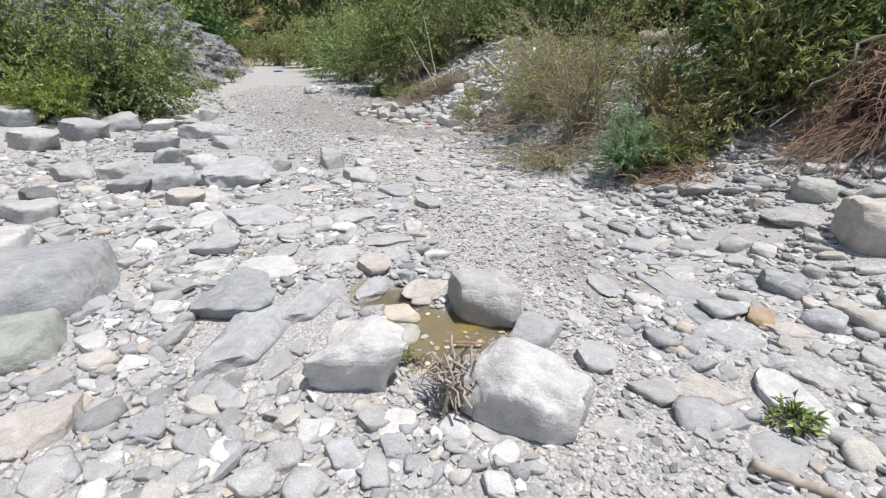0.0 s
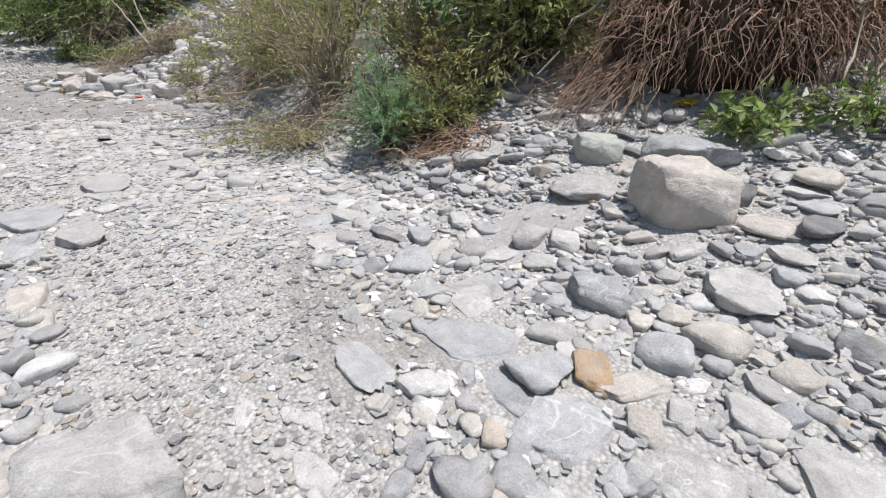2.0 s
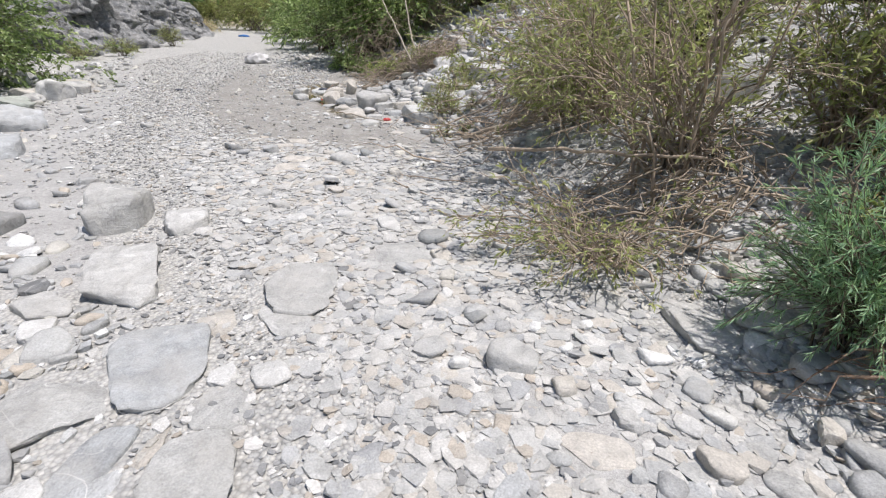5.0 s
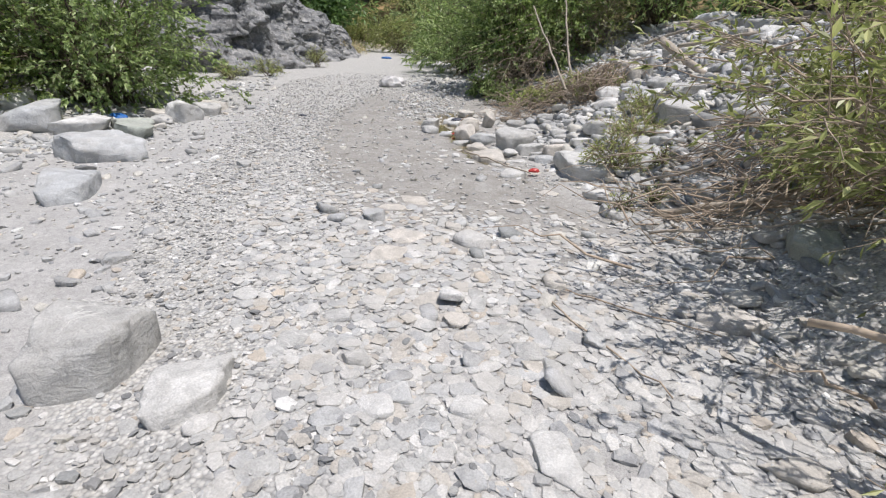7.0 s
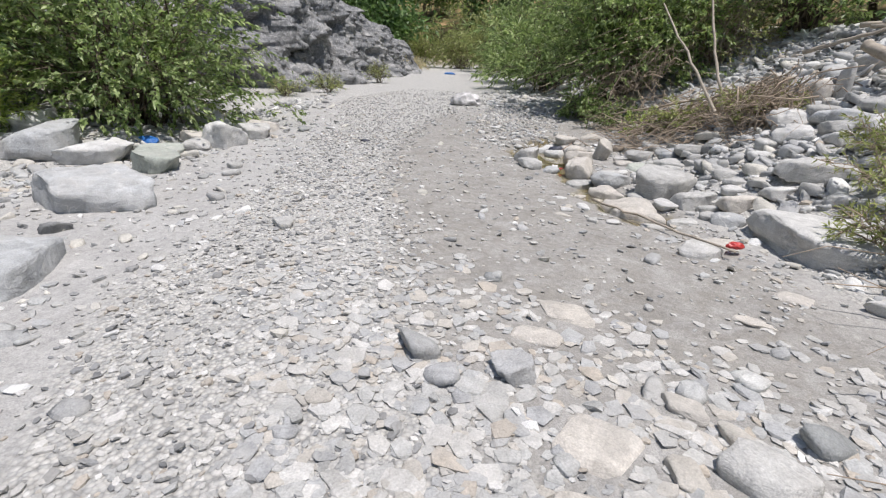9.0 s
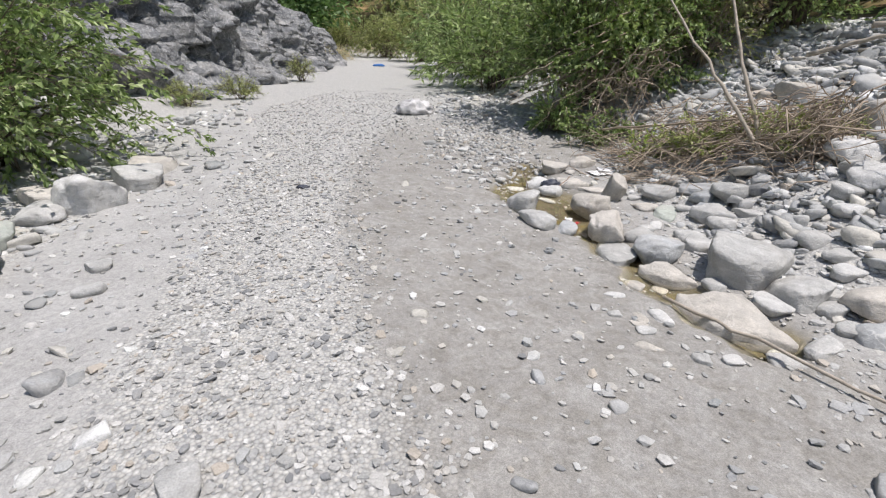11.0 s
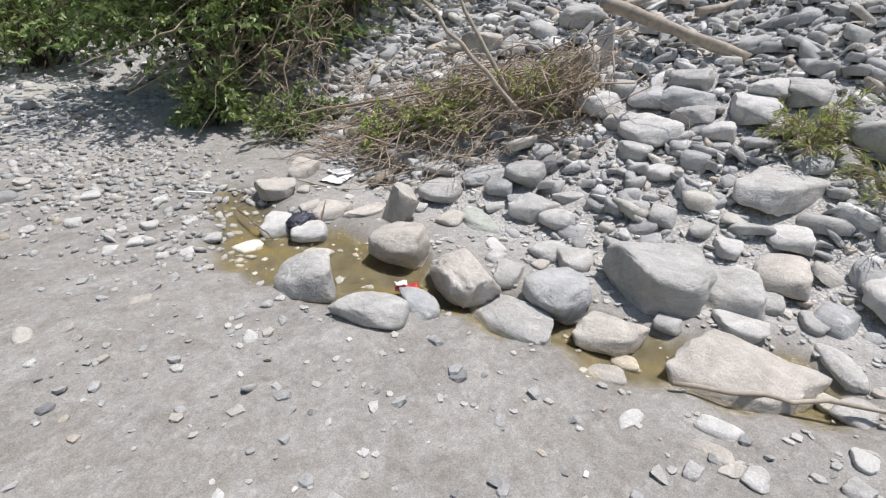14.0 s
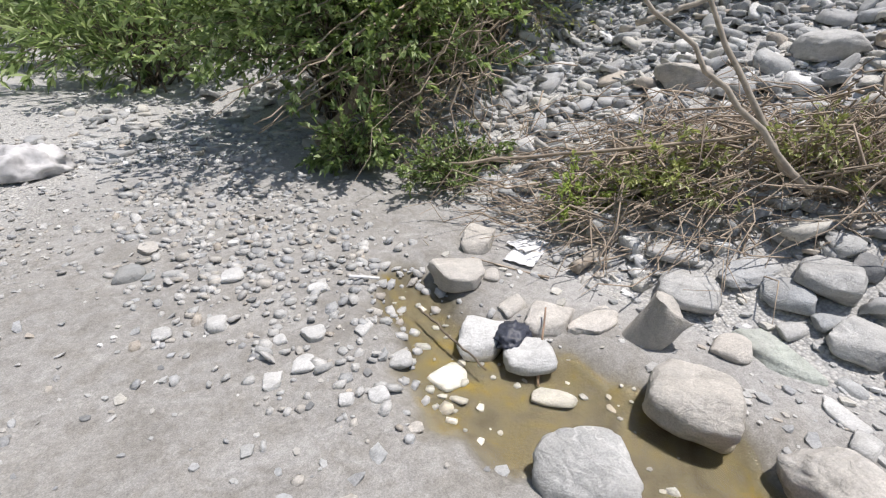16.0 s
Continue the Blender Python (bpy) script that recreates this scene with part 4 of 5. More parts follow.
# ---- plants ----
def tubes(lines, sides=5):
    """Tapered tubes along polylines: each line is (points, radius at start, radius at end)."""
    vs, fs, base = [], [], 0
    ang = np.linspace(0, 2 * np.pi, sides, endpoint=False)
    for pts, r0, r1 in lines:
        p = np.asarray(pts, float)
        n = len(p)
        t = np.gradient(p, axis=0)
        t /= np.linalg.norm(t, axis=1)[:, None] + 1e-9
        ref = np.where(np.abs(t[:, 2:3]) > 0.9, np.array([[1.0, 0, 0]]), np.array([[0, 0, 1.0]]))
        a = np.cross(t, ref)
        a /= np.linalg.norm(a, axis=1)[:, None] + 1e-9
        b = np.cross(t, a)
        r = np.linspace(r0, r1, n)[:, None, None]
        ring = p[:, None, :] + r * (np.cos(ang)[None, :, None] * a[:, None, :] + np.sin(ang)[None, :, None] * b[:, None, :])
        vs.append(ring.reshape(-1, 3))
        i, k = np.meshgrid(np.arange(n - 1), np.arange(sides), indexing="ij")
        k2 = (k + 1) % sides
        fs.append(base + np.stack([i * sides + k, i * sides + k2, (i + 1) * sides + k2, (i + 1) * sides + k], -1).reshape(-1, 4))
        base += n * sides
    return np.concatenate(vs), np.concatenate(fs)


def bent(a, b, bow, r, n=6, kink=0.035):
    """A slightly crooked line from a to b, bowed upwards."""
    a, b = np.asarray(a, float), np.asarray(b, float)
    t = np.linspace(0, 1, n)[:, None]
    length = np.linalg.norm(b - a)
    p = a + (b - a) * t + np.array([0, 0, 1.0]) * bow * (4 * t * (1 - t))
    jit = r.normal(size=(n, 3)) * kink * length
    jit[0] = jit[-1] = 0
    return p + jit


def leaf_blades(points, dirs, length, width, r, droop=0.25):
    """Folded pointed leaves, two faces each, at the points along the directions."""
    n = len(points)
    d = dirs + r.normal(size=(n, 3)) * 0.45
    d[:, 2] -= droop * r.random(n)
    d /= np.linalg.norm(d, axis=1)[:, None] + 1e-9
    side = np.cross(d, r.normal(size=(n, 3)) * 0.6 + np.array([0, 0, 1.0]))
    side /= np.linalg.norm(side, axis=1)[:, None] + 1e-9
    nor = np.cross(side, d)
    ln = (length * r.uniform(0.6, 1.25, n))[:, None]
    wd = (width * r.uniform(0.7, 1.2, n))[:, None] / 2
    mid = points + d * ln * 0.45
    v = np.stack([points, mid + side * wd + nor * wd * 0.5, points + d * ln - nor * wd * 0.6, mid - side * wd + nor * wd * 0.5], 1).reshape(-1, 3)
    i = np.arange(n)[:, None] * 4
    f = np.concatenate([i + np.array([[0, 2, 1]]), i + np.array([[0, 3, 2]])], 0)
    return v, f


def shrub(name, label, category, base, height, spread_xy, stems, leaves, leaf, tone, seed, lean=(0, 0), low=0.1, bark=None, twig_len=0.28, group="", bare=0.0, sag=0.25):
    """A shrub of many bowed stems from one base, side twigs and single leaves. leaf: length, width."""
    r = np.random.default_rng(seed)
    bx, by = base
    b0 = np.array([bx, by, gz(bx, by) - 0.03])
    lines, tw = [], []
    for _ in range(stems):
        az, q = r.uniform(0, 2 * np.pi), np.sqrt(r.random())
        rise = r.uniform(low, 1.0) * np.sqrt(max(0.05, 1 - 0.75 * q * q)) * r.uniform(0.8, 1.1)
        tip = b0 + np.array([lean[0] + spread_xy[0] * q * np.cos(az), lean[1] + spread_xy[1] * q * np.sin(az), height * rise])
        tip[2] = max(tip[2], gz(tip[0], tip[1]) + 0.06)
        root = b0 + np.array([*(r.normal(size=2) * 0.12 * min(spread_xy)), 0])
        root[2] = gz(root[0], root[1]) - 0.03
        p = bent(root, tip, 0.12 * height * q, r, 7)
        rad = 0.004 + 0.010 * height * r.uniform(0.3, 1.0) * 0.6
        lines.append((p, rad, 0.003))
        for _ in range(max(2, int(9 * (1 + q)))):
            k = r.uniform(0.25, 1.0) * 6
            i = min(int(k), 5)
            at = p[i] + (p[i + 1] - p[i]) * (k - i)
            out = (p[i + 1] - p[i])
            out = out / (np.linalg.norm(out) + 1e-9) + r.normal(size=3) * 0.7
            out /= np.linalg.norm(out)
            end = at + out * twig_len * height * r.uniform(0.3, 1.0) * np.array([1, 1, 0.8])
            end[2] = max(end[2], gz(end[0], end[1]) + 0.04)
            q3 = bent(at, end, 0.0, r, 4)
            tw.append(q3)
            lines.append((q3, 0.0035, 0.0015))
    thing = tagged(new(name), label, category, group)
    thing.location = b0
    v, f = tubes(lines, 3)
    part("branchwork", mesh_of("branchwork", v - b0, f, bark or BARK), thing)
    tw = np.array(tw)
    keep = tw[r.random(len(tw)) >= bare]
    pick = r.integers(0, len(keep), leaves)
    k = np.sqrt(r.random(leaves)) * 2.999
    i = k.astype(int)
    a, b = keep[pick, i], keep[pick, i + 1]
    pts = a + (b - a) * (k - i)[:, None]
    v, f = leaf_blades(pts, (b - a) / (np.linalg.norm(b - a, axis=1)[:, None] + 1e-9), leaf[0], leaf[1], r, sag)
    part("foliage", mesh_of("foliage", v - b0, f, LEAF[tone], False), thing)
    return thing


def tree(name, label, height, crown_r, tone, seed, leaves=2800, leaf=(0.44, 0.24)):
    """A tapered trunk with limbs, and a crown of leafy clumps with gaps; base at the origin."""
    r = np.random.default_rng(seed)
    top = np.array([r.normal() * 0.4, r.normal() * 0.4, height * 0.86])
    trunk = bent((0, 0, -0.3), top, 0, r, 8)
    thing = tagged(new(name), label, "tree")
    v, f = tubes([(trunk, 0.02 * height, 0.03)], 8)
    part("trunk", mesh_of("trunk", v, f, BARK), thing)
    limbs, cl = [], []
    for _ in range(34):
        k = r.uniform(0.18, 1.0)
        at = trunk[0] + (top - trunk[0]) * k
        az = r.uniform(0, 2 * np.pi)
        ln = crown_r * (1.15 - 0.6 * abs(k - 0.45)) * r.uniform(0.5, 1.1)
        end = at + np.array([np.cos(az) * ln, np.sin(az) * ln, ln * r.uniform(-0.05, 0.6)])
        p = bent(at, end, 0.1, r, 5)
        limbs.append((p, 0.05, 0.012))
        for q in (0.45, 0.7, 0.9, 1.0):
            cl.append(at + (end - at) * q + r.normal(size=3) * 0.25)
    v, f = tubes(limbs, 5)
    part("limbs", mesh_of("limbs", v, f, BARK), thing)
    cl = np.array(cl)
    c = cl[r.integers(0, len(cl), leaves)]
    pts = c + r.normal(size=(leaves, 3)) * np.array([0.45, 0.45, 0.3]) * crown_r * 0.36
    v, f = leaf_blades(pts, (pts - c) + np.array([0, 0, 0.05]), leaf[0], leaf[1], r)
    part("crown", mesh_of("crown", v, f, LEAF[tone], False), thing)
    return thing

# ---- loose stones too many to count ----
def free_of(x, y, r, taken):
    """True where a stone of radius r keeps clear of the larger ones."""
    ok = np.ones(len(x), bool)
    for tx, ty, tr in taken:
        ok &= (x - tx) ** 2 + (y - ty) ** 2 > (0.82 * tr + 0.5 * r) ** 2
    return ok


def bed_of_stones(name, label, x, y, size, protos, material, sub, flat, sink, soft=True, tip=0.22):
    """One mesh of many stones, each bedded in the ground."""
    n = len(x)
    cap = ICO[sub][1][ICO[sub][0][ICO[sub][1]].mean(1)[:, 2] > -0.5]     # the bedded underside is left open
    base = np.stack([stone_points(sub, 900 + k, 7, 0.0 if sub == 1 else 0.08, 0.85) for k in range(protos)])
    pick = rng.integers(0, protos, n)
    a = rng.uniform(0, 2 * np.pi, n)
    h = size * rng.uniform(*flat, n)
    lx, ly = size * rng.uniform(0.85, 1.2, n), size * rng.uniform(0.6, 0.95, n)
    v = base[pick] * np.stack([lx, ly, h], 1)[:, None, :] * 0.5
    tilt = rng.normal(size=(n, 2)) * tip
    v[:, :, 2] += v[:, :, 0] * tilt[:, :1] + v[:, :, 1] * tilt[:, 1:]
    c, s = np.cos(a)[:, None], np.sin(a)[:, None]
    X = v[:, :, 0] * c - v[:, :, 1] * s + x[:, None]
    Y = v[:, :, 0] * s + v[:, :, 1] * c + y[:, None]
    Z = v[:, :, 2] + (ground_z(x, y) + h * (0.5 - sink))[:, None]
    nv = base.shape[1]
    f = (np.arange(n) * nv)[:, None, None] + cap[None]
    return tagged(new(name, mesh_of(name, np.stack([X, Y, Z], -1).reshape(-1, 3), f.reshape(-1, 3), material, soft)), label, "stones", kind="stuff")


def sow(n, x0, x1, y0, y1, density, r):
    x, y = r.uniform(x0, x1, n), r.uniform(y0, y1, n)
    k = r.random(n) < density(x, y)
    return x[k], y[k]


r5 = np.random.default_rng(5)
# single cobbles near the walk
cx_, cy_ = sow(1500, -3.5, 5.0, 0.6, 17, cobble_density, r5)
near = (np.abs(cx_ - middle(cy_)) < 3.2) & ~((cy_ > 9.8) & (cy_ < 15) & (cx_ < toe(cy_) - 0.25))      # the silt is bare
cx_, cy_ = cx_[near], cy_[near]
count = 0
for x, y in zip(cx_, cy_):
    s = float(r5.uniform(0.09, 0.2))
    if count >= 290 or not free_of(np.array([x]), np.array([y]), s / 2, TAKEN)[0]:
        continue
    ob = new("cobble", stone_mesh(int(r5.integers(0, 16)), "cobble", 3))
    w, d, h = s * r5.uniform(0.9, 1.2), s * r5.uniform(0.6, 0.95), s * r5.uniform(0.35, 0.6)
    ob.matrix_basis = pose(x, y, gz(x, y) + h * 0.15, r5.normal() * 6, r5.normal() * 6, r5.uniform(0, 360)) @ Matrix.Diagonal((w / 2, d / 2, h / 2, 1))
    tagged(ob, "fist-sized water-worn grey cobble bedded among other stones", "stone", "loose cobbles")
    TAKEN.append((x, y, s / 2))
    count += 1

x, y = sow(13500, -9, 6, -1.5, 24, cobble_density, r5)
s = 0.07 + r5.gamma(1.6, 0.035, len(x)).clip(0, 0.18) * (1 + 0.8 * smooth(0.1, 0.6, x - toe(y)) * smooth(10, 12, y))
k = free_of(x, y, s / 2, TAKEN)
bed_of_stones("cobbles", "countless grey and white water-worn cobbles", x[k], y[k], s[k], 14, MIXED, 2, (0.3, 0.5), 0.42)
x, y = sow(1500, -4.5, 4.6, 0.6, 6.6, lambda a, b: cobble_density(a, b) * (0.45 + 0.55 * smooth(0.6, -0.6, a)), r5)
s = r5.uniform(0.12, 0.27, len(x))
k = free_of(x, y, s * 0.9, TAKEN)
bed_of_stones("cobbles", "closely packed blue-grey slabs and cobbles of the lower streambed", x[k], y[k], s[k], 16, MIXED, 3, (0.25, 0.5), 0.4)
BIG = [q for q in TAKEN if q[2] > 0.12]
x, y = sow(46000, -7, 5.5, 0.2, 20, lambda a, b: np.clip(cobble_density(a, b) * 0.9 + 0.03, 0, 1), r5)
s = r5.uniform(0.03, 0.085, len(x))
k = free_of(x, y, s / 2, BIG)
bed_of_stones("small_stones", "countless small grey stones between the cobbles", x[k], y[k], s[k], 12, MIXED, 1, (0.3, 0.55), 0.4, False)


x, y = sow(3000, -4.5, 4.6, 0.5, 7.6, cobble_density, r5)
s = r5.uniform(0.07, 0.14, len(x))
k = free_of(x, y, s / 2, BIG)
bed_of_stones("cobbles", "closely packed grey cobbles of the lower streambed", x[k], y[k], s[k], 14, MIXED, 2, (0.28, 0.48), 0.42)
x, y = sow(12000, -4.0, 4.2, 0.5, 7.0, cobble_density, r5)
s = r5.uniform(0.025, 0.07, len(x))
k = free_of(x, y, s / 2, BIG)
bed_of_stones("small_stones", "countless small grey stones filling the gaps", x[k], y[k], s[k], 12, MIXED, 1, (0.35, 0.6), 0.25, False)

x, y = sow(5200, -2.2, 4.2, 10.5, 20.0, lambda a, b: smooth(0.1, 0.5, a - toe(b)), r5)
s = 0.06 + r5.gamma(1.7, 0.034, len(x)).clip(0, 0.17)
k = free_of(x, y, s / 2, BIG)
bed_of_stones("cobbles", "heaped grey and white cobbles of the bank", x[k], y[k], s[k], 14, MIXED, 2, (0.38, 0.65), 0.24, tip=0.35)

x, y = sow(26000, -3.2, 2.6, 4.2, 11.2, chip_zone, r5)
s = 0.03 + r5.gamma(1.8, 0.017, len(x)).clip(0, 0.09)
k = free_of(x, y, s / 2, BIG)
x, y, s = x[k], y[k], s[k]
near = np.flatnonzero((np.abs(x + 0.1 + 0.55 * (y - 7.4)) < 0.95) & (y > 6.6) & (y < 9.4) & (s > 0.062))[:300]
chip_mesh = [mesh_of("stone_chip", stone_points(2, 700 + q, 8, 0.06), ICO[2][1], CHIP) for q in range(12)]
for q in near:
    h = s[q] * r5.uniform(0.16, 0.28)
    ob = part("stone_chip", chip_mesh[q % 12], ground)
    ob.matrix_basis = pose(x[q], y[q], gz(x[q], y[q]) + 0.25 * h, r5.normal() * 3, r5.normal() * 3, r5.uniform(0, 360)) @ Matrix.Diagonal((s[q] * 0.55, s[q] * r5.uniform(0.36, 0.48), h * 0.6, 1))
rest = np.ones(len(x), bool)
rest[near] = False
bed_of_stones("flat_chips", "closely packed flat pale stone chips", x[rest], y[rest], s[rest], 16, CHIPS, 1, (0.16, 0.28), 0.34, False, 0.07)


def gravel_density(a, b):
    g = gravel_mask(a, b)
    ahead = smooth(26, 9, b)
    return (0.10 + 0.90 * g) * (1 - 0.4 * smooth(0.3, 0.7, wet_mask(a, b)) * (1 - g)) * ahead


BIG = [q for q in TAKEN if q[2] > 0.2]
x, y = sow(170000, -8, 3.5, 1.5, 22, gravel_density, r5)
s = r5.gamma(2.4, 0.0072, len(x)).clip(0, 0.05) + 0.010
k = free_of(x, y, s / 2, BIG)
bed_of_stones("gravel", "pale grey and white gravel of the stream track", x[k], y[k], s[k], 16, GRAVEL, 1, (0.25, 0.48), 0.26, False, 0.2)

x, y = sow(9000, -5.0, -2.0, 14.2, 20.0, lambda a, b: smooth(1.0, 0.3, np.hypot((a + 3.3 + 0.2 * (b - 17)) / 1.2, (b - 17.0) / 2.4)) * 0.55, r5)
s = 0.02 + r5.gamma(1.8, 0.016, len(x)).clip(0, 0.07)
k = free_of(x, y, s / 2, BIG)
bed_of_stones("pebbles", "pale pebbles strewn over damp silt beside the pool", x[k], y[k], s[k], 14, CHIPS, 1, (0.35, 0.6), 0.25)

x, y = sow(5200, -3.6, 0.0, 9.6, 14.6, lambda a, b: smooth(0.2, 0.5, wet_mask(a, b)) * (0.12 + 0.88 * smooth(1.1, 0.15, toe(b) - a)) * smooth(0.3, 0.1, pool_depth(a, b)), r5)
s = 0.014 + r5.gamma(1.6, 0.012, len(x)).clip(0, 0.06)
k = free_of(x, y, s / 2, BIG)
bed_of_stones("pebbles", "small flat stones strewn over damp silt towards the pool", x[k], y[k], s[k], 14, CHIPS, 1, (0.22, 0.45), 0.3, False, 0.1)

# bank and streamside shrubs
def bush(label, at, height, spread_xy, stems, leaves, leaf, tone, seed, **more):
    return shrub("shrub", label, "shrub", at, height, spread_xy, stems, leaves, leaf, tone, seed, **more)


bush("large leafy green shrub overhanging the stony streamside", (-8.7, 13.5), 4.6, (2.0, 2.3), 100, 21000, (0.10, 0.052), "green", 11, low=0.03)
bush("large leafy green shrub beside grey boulders", (-11.0, 12.6), 4.2, (2.0, 2.0), 70, 9000, (0.12, 0.062), "green", 10, low=0.05)
bush("bright yellow-green clump at the foot of a larger shrub", (-9.0, 11.3), 1.7, (1.2, 0.7), 45, 6000, (0.10, 0.026), "lime", 12, low=0.15)
bush("dense green shrub overhanging the gravel and pool", (-1.65, 19.5), 4.0, (1.95, 1.5), 120, 27000, (0.10, 0.052), "green", 13, lean=(-0.25, -0.15), low=0.2)
bush("sparse yellowish willow shrub with many thin stems", (2.3, 7.8), 2.4, (1.15, 1.0), 44, 2300, (0.06, 0.018), "olive", 14, lean=(-0.2, 0.1), low=0.12, bark=DEAD_TWIG, twig_len=0.2)
bush("low straggling willow shoots over bank stones", (1.75, 7.2), 0.85, (0.8, 0.6), 26, 1300, (0.05, 0.015), "olive", 15, lean=(-0.25, 0.0), low=0.1, bark=DEAD_TWIG, twig_len=0.35)
shrub("tamarisk", "feathery blue-green tamarisk seedling among stones", "shrub", (2.42, 6.25), 1.1, (0.27, 0.25), 30, 12000, (0.06, 0.006), "tamarisk", 16, low=0.3, twig_len=0.4)
bush("green long-leaved oleander shrub on the bank", (4.15, 6.45), 2.3, (0.85, 0.7), 64, 5200, (0.12, 0.028), "olive", 17, low=0.08)
bush("olive green shrub behind the tamarisk", (3.3, 7.6), 2.0, (0.65, 0.5), 50, 4200, (0.065, 0.022), "olive", 64, low=0.1, bark=DEAD_TWIG)
bush("dark green broad-leaved shrub behind the bank", (5.0, 7.3), 3.6, (1.5, 1.3), 60, 7000, (0.15, 0.065), "dark", 18, low=0.05)
bush("bank shrub with rusty brown dying leaves", (3.45, 6.5), 1.05, (0.7, 0.45), 44, 3000, (0.055, 0.02), "rust", 19, low=0.08)
bush("low green weeds along the foot of the bank", (2.95, 6.1), 0.7, (0.6, 0.35), 40, 3800, (0.055, 0.018), "olive", 20, low=0.12)
bush("olive green shrub on the bank top", (6.6, 15.6), 4.4, (1.9, 1.6), 60, 7000, (0.11, 0.045), "olive", 21, low=0.05)
bush("green shrub on the bank top", (9.0, 12.6), 4.6, (2.0, 1.9), 60, 7500, (0.12, 0.05), "green", 22, low=0.05)
bush("olive green shrub above the bank stones", (3.1, 9.9), 2.3, (0.9, 0.8), 46, 4200, (0.07, 0.024), "olive", 63, low=0.1)
bush("low leafy shoots beside a white slab", (0.75, 12.6), 0.55, (0.45, 0.4), 22, 900, (0.06, 0.014), "olive", 23, low=0.2, bark=DEAD_TWIG)
bush("straggling willow shrub leaning over bank boulders", (2.2, 9.1), 2.0, (1.25, 0.9), 55, 4600, (0.075, 0.022), "olive", 38, lean=(-0.45, 0), low=0.1, bark=DEAD_TWIG)
bush("green willow shrub leaning over bank boulders", (2.6, 11.1), 1.6, (1.2, 0.8), 46, 4200, (0.08, 0.024), "olive", 39, lean=(-0.4, 0), low=0.1, bark=DEAD_TWIG)
bush("low willow shoots over bank boulders", (2.0, 10.2), 0.95, (0.8, 0.9), 32, 2600, (0.065, 0.017), "olive", 24, low=0.1, bark=DEAD_TWIG)
bush("small green shoots between bank stones", (0.95, 13.3), 0.5, (0.4, 0.35), 18, 900, (0.06, 0.015), "olive", 25, low=0.2, bark=DEAD_TWIG)
bush("small green shoots in a heap of dead branches", (-1.5, 17.3), 0.7, (0.6, 0.4), 26, 1500, (0.07, 0.03), "green", 44, low=0.2)
bush("small green shoots in a heap of dead branches", (-0.9, 16.2), 0.55, (0.5, 0.35), 20, 1000, (0.06, 0.022), "lime", 45, low=0.2)
bush("green leafy shoots growing through dead branches", (-0.35, 15.85), 0.55, (0.7, 0.5), 30, 1800, (0.06, 0.024), "olive", 47, low=0.2, bark=DEAD_TWIG)
bush("green leafy shoots growing through dead branches", (0.25, 15.3), 0.6, (0.5, 0.4), 24, 1200, (0.06, 0.024), "olive", 48, low=0.3, bark=DEAD_TWIG)
bush("green shoots growing beside a pale slab", (0.55, 11.75), 0.6, (0.35, 0.35), 22, 900, (0.06, 0.016), "olive", 49, low=0.3, bark=DEAD_TWIG)
bush("green shoots at the foot of the fallen limb", (-2.2, 18.0), 0.8, (0.45, 0.35), 22, 1300, (0.09, 0.045), "green", 46, low=0.2)
bush("brown and green shrub above the dead branches", (0.0, 19.3), 3.2, (1.2, 0.9), 60, 4200, (0.075, 0.03), "olive", 26, low=0.1, bark=DEAD_TWIG)
bush("green shrub on top of the bank", (1.4, 19.6), 3.8, (1.8, 1.3), 60, 7000, (0.12, 0.055), "green", 27, low=0.05)
bush("green shrub on top of the bank", (4.2, 17.6), 3.4, (1.8, 1.6), 60, 7000, (0.12, 0.055), "dark", 28, low=0.05)
bush("green shrub on top of the bank", (9.2, 16.0), 4.2, (1.9, 1.9), 60, 7000, (0.12, 0.055), "dark", 29, low=0.05)
bush("green shrub on top of the bank", (8.4, 9.8), 4.2, (1.7, 1.7), 60, 7000, (0.12, 0.055), "green", 37, low=0.05)
bush("dark green shrub behind the uprooted stump", (7.4, 7.0), 3.8, (1.6, 1.7), 60, 7000, (0.12, 0.06), "dark", 30, low=0.05)
bush("dark green shrub behind the uprooted stump", (8.0, 3.6), 3.6, (1.7, 1.9), 60, 7000, (0.12, 0.06), "dark", 31, low=0.05)
shrub("fig_seedling", "low broad-leaved green plant between stones", "plant", (4.5, 3.95), 0.42, (0.4, 0.35), 22, 380, (0.11, 0.05), "green", 32, low=0.3)
shrub("fig_seedling", "low broad-leaved green plant between stones", "plant", (5.0, 3.4), 0.5, (0.45, 0.4), 18, 300, (0.10, 0.045), "green", 33, low=0.3)
shrub("weed", "small green leafy weed beside a white boulder", "plant", (1.76, 1.98), 0.17, (0.12, 0.1), 14, 150, (0.05, 0.026), "green", 34, low=0.4)
for k, (px, py) in enumerate(((0.62, 10.6), (0.88, 10.85), (1.0, 11.6))):
    shrub("weed", "small upright green shoots at the bank foot", "plant", (px, py), 0.32, (0.12, 0.1), 9, 150, (0.05, 0.013), "olive", 95 + k, low=0.5, group="bank foot shoots")
shrub("weed", "tiny green weed at the puddle edge", "plant", (-0.05, 2.5), 0.12, (0.08, 0.08), 8, 70, (0.03, 0.014), "green", 35, low=0.4)
for k, (px, py, ph) in enumerate(((-9.2, 19.4, 0.7), (-10.0, 23.6, 1.0), (-9.6, 18.2, 0.6))):
    shrub("weed", "green tufts growing at the cliff foot", "plant", (px, py), ph, (0.5, 0.4), 24, 1100, (0.10, 0.014), "olive", 40 + k, low=0.5, group="cliff foot tufts")
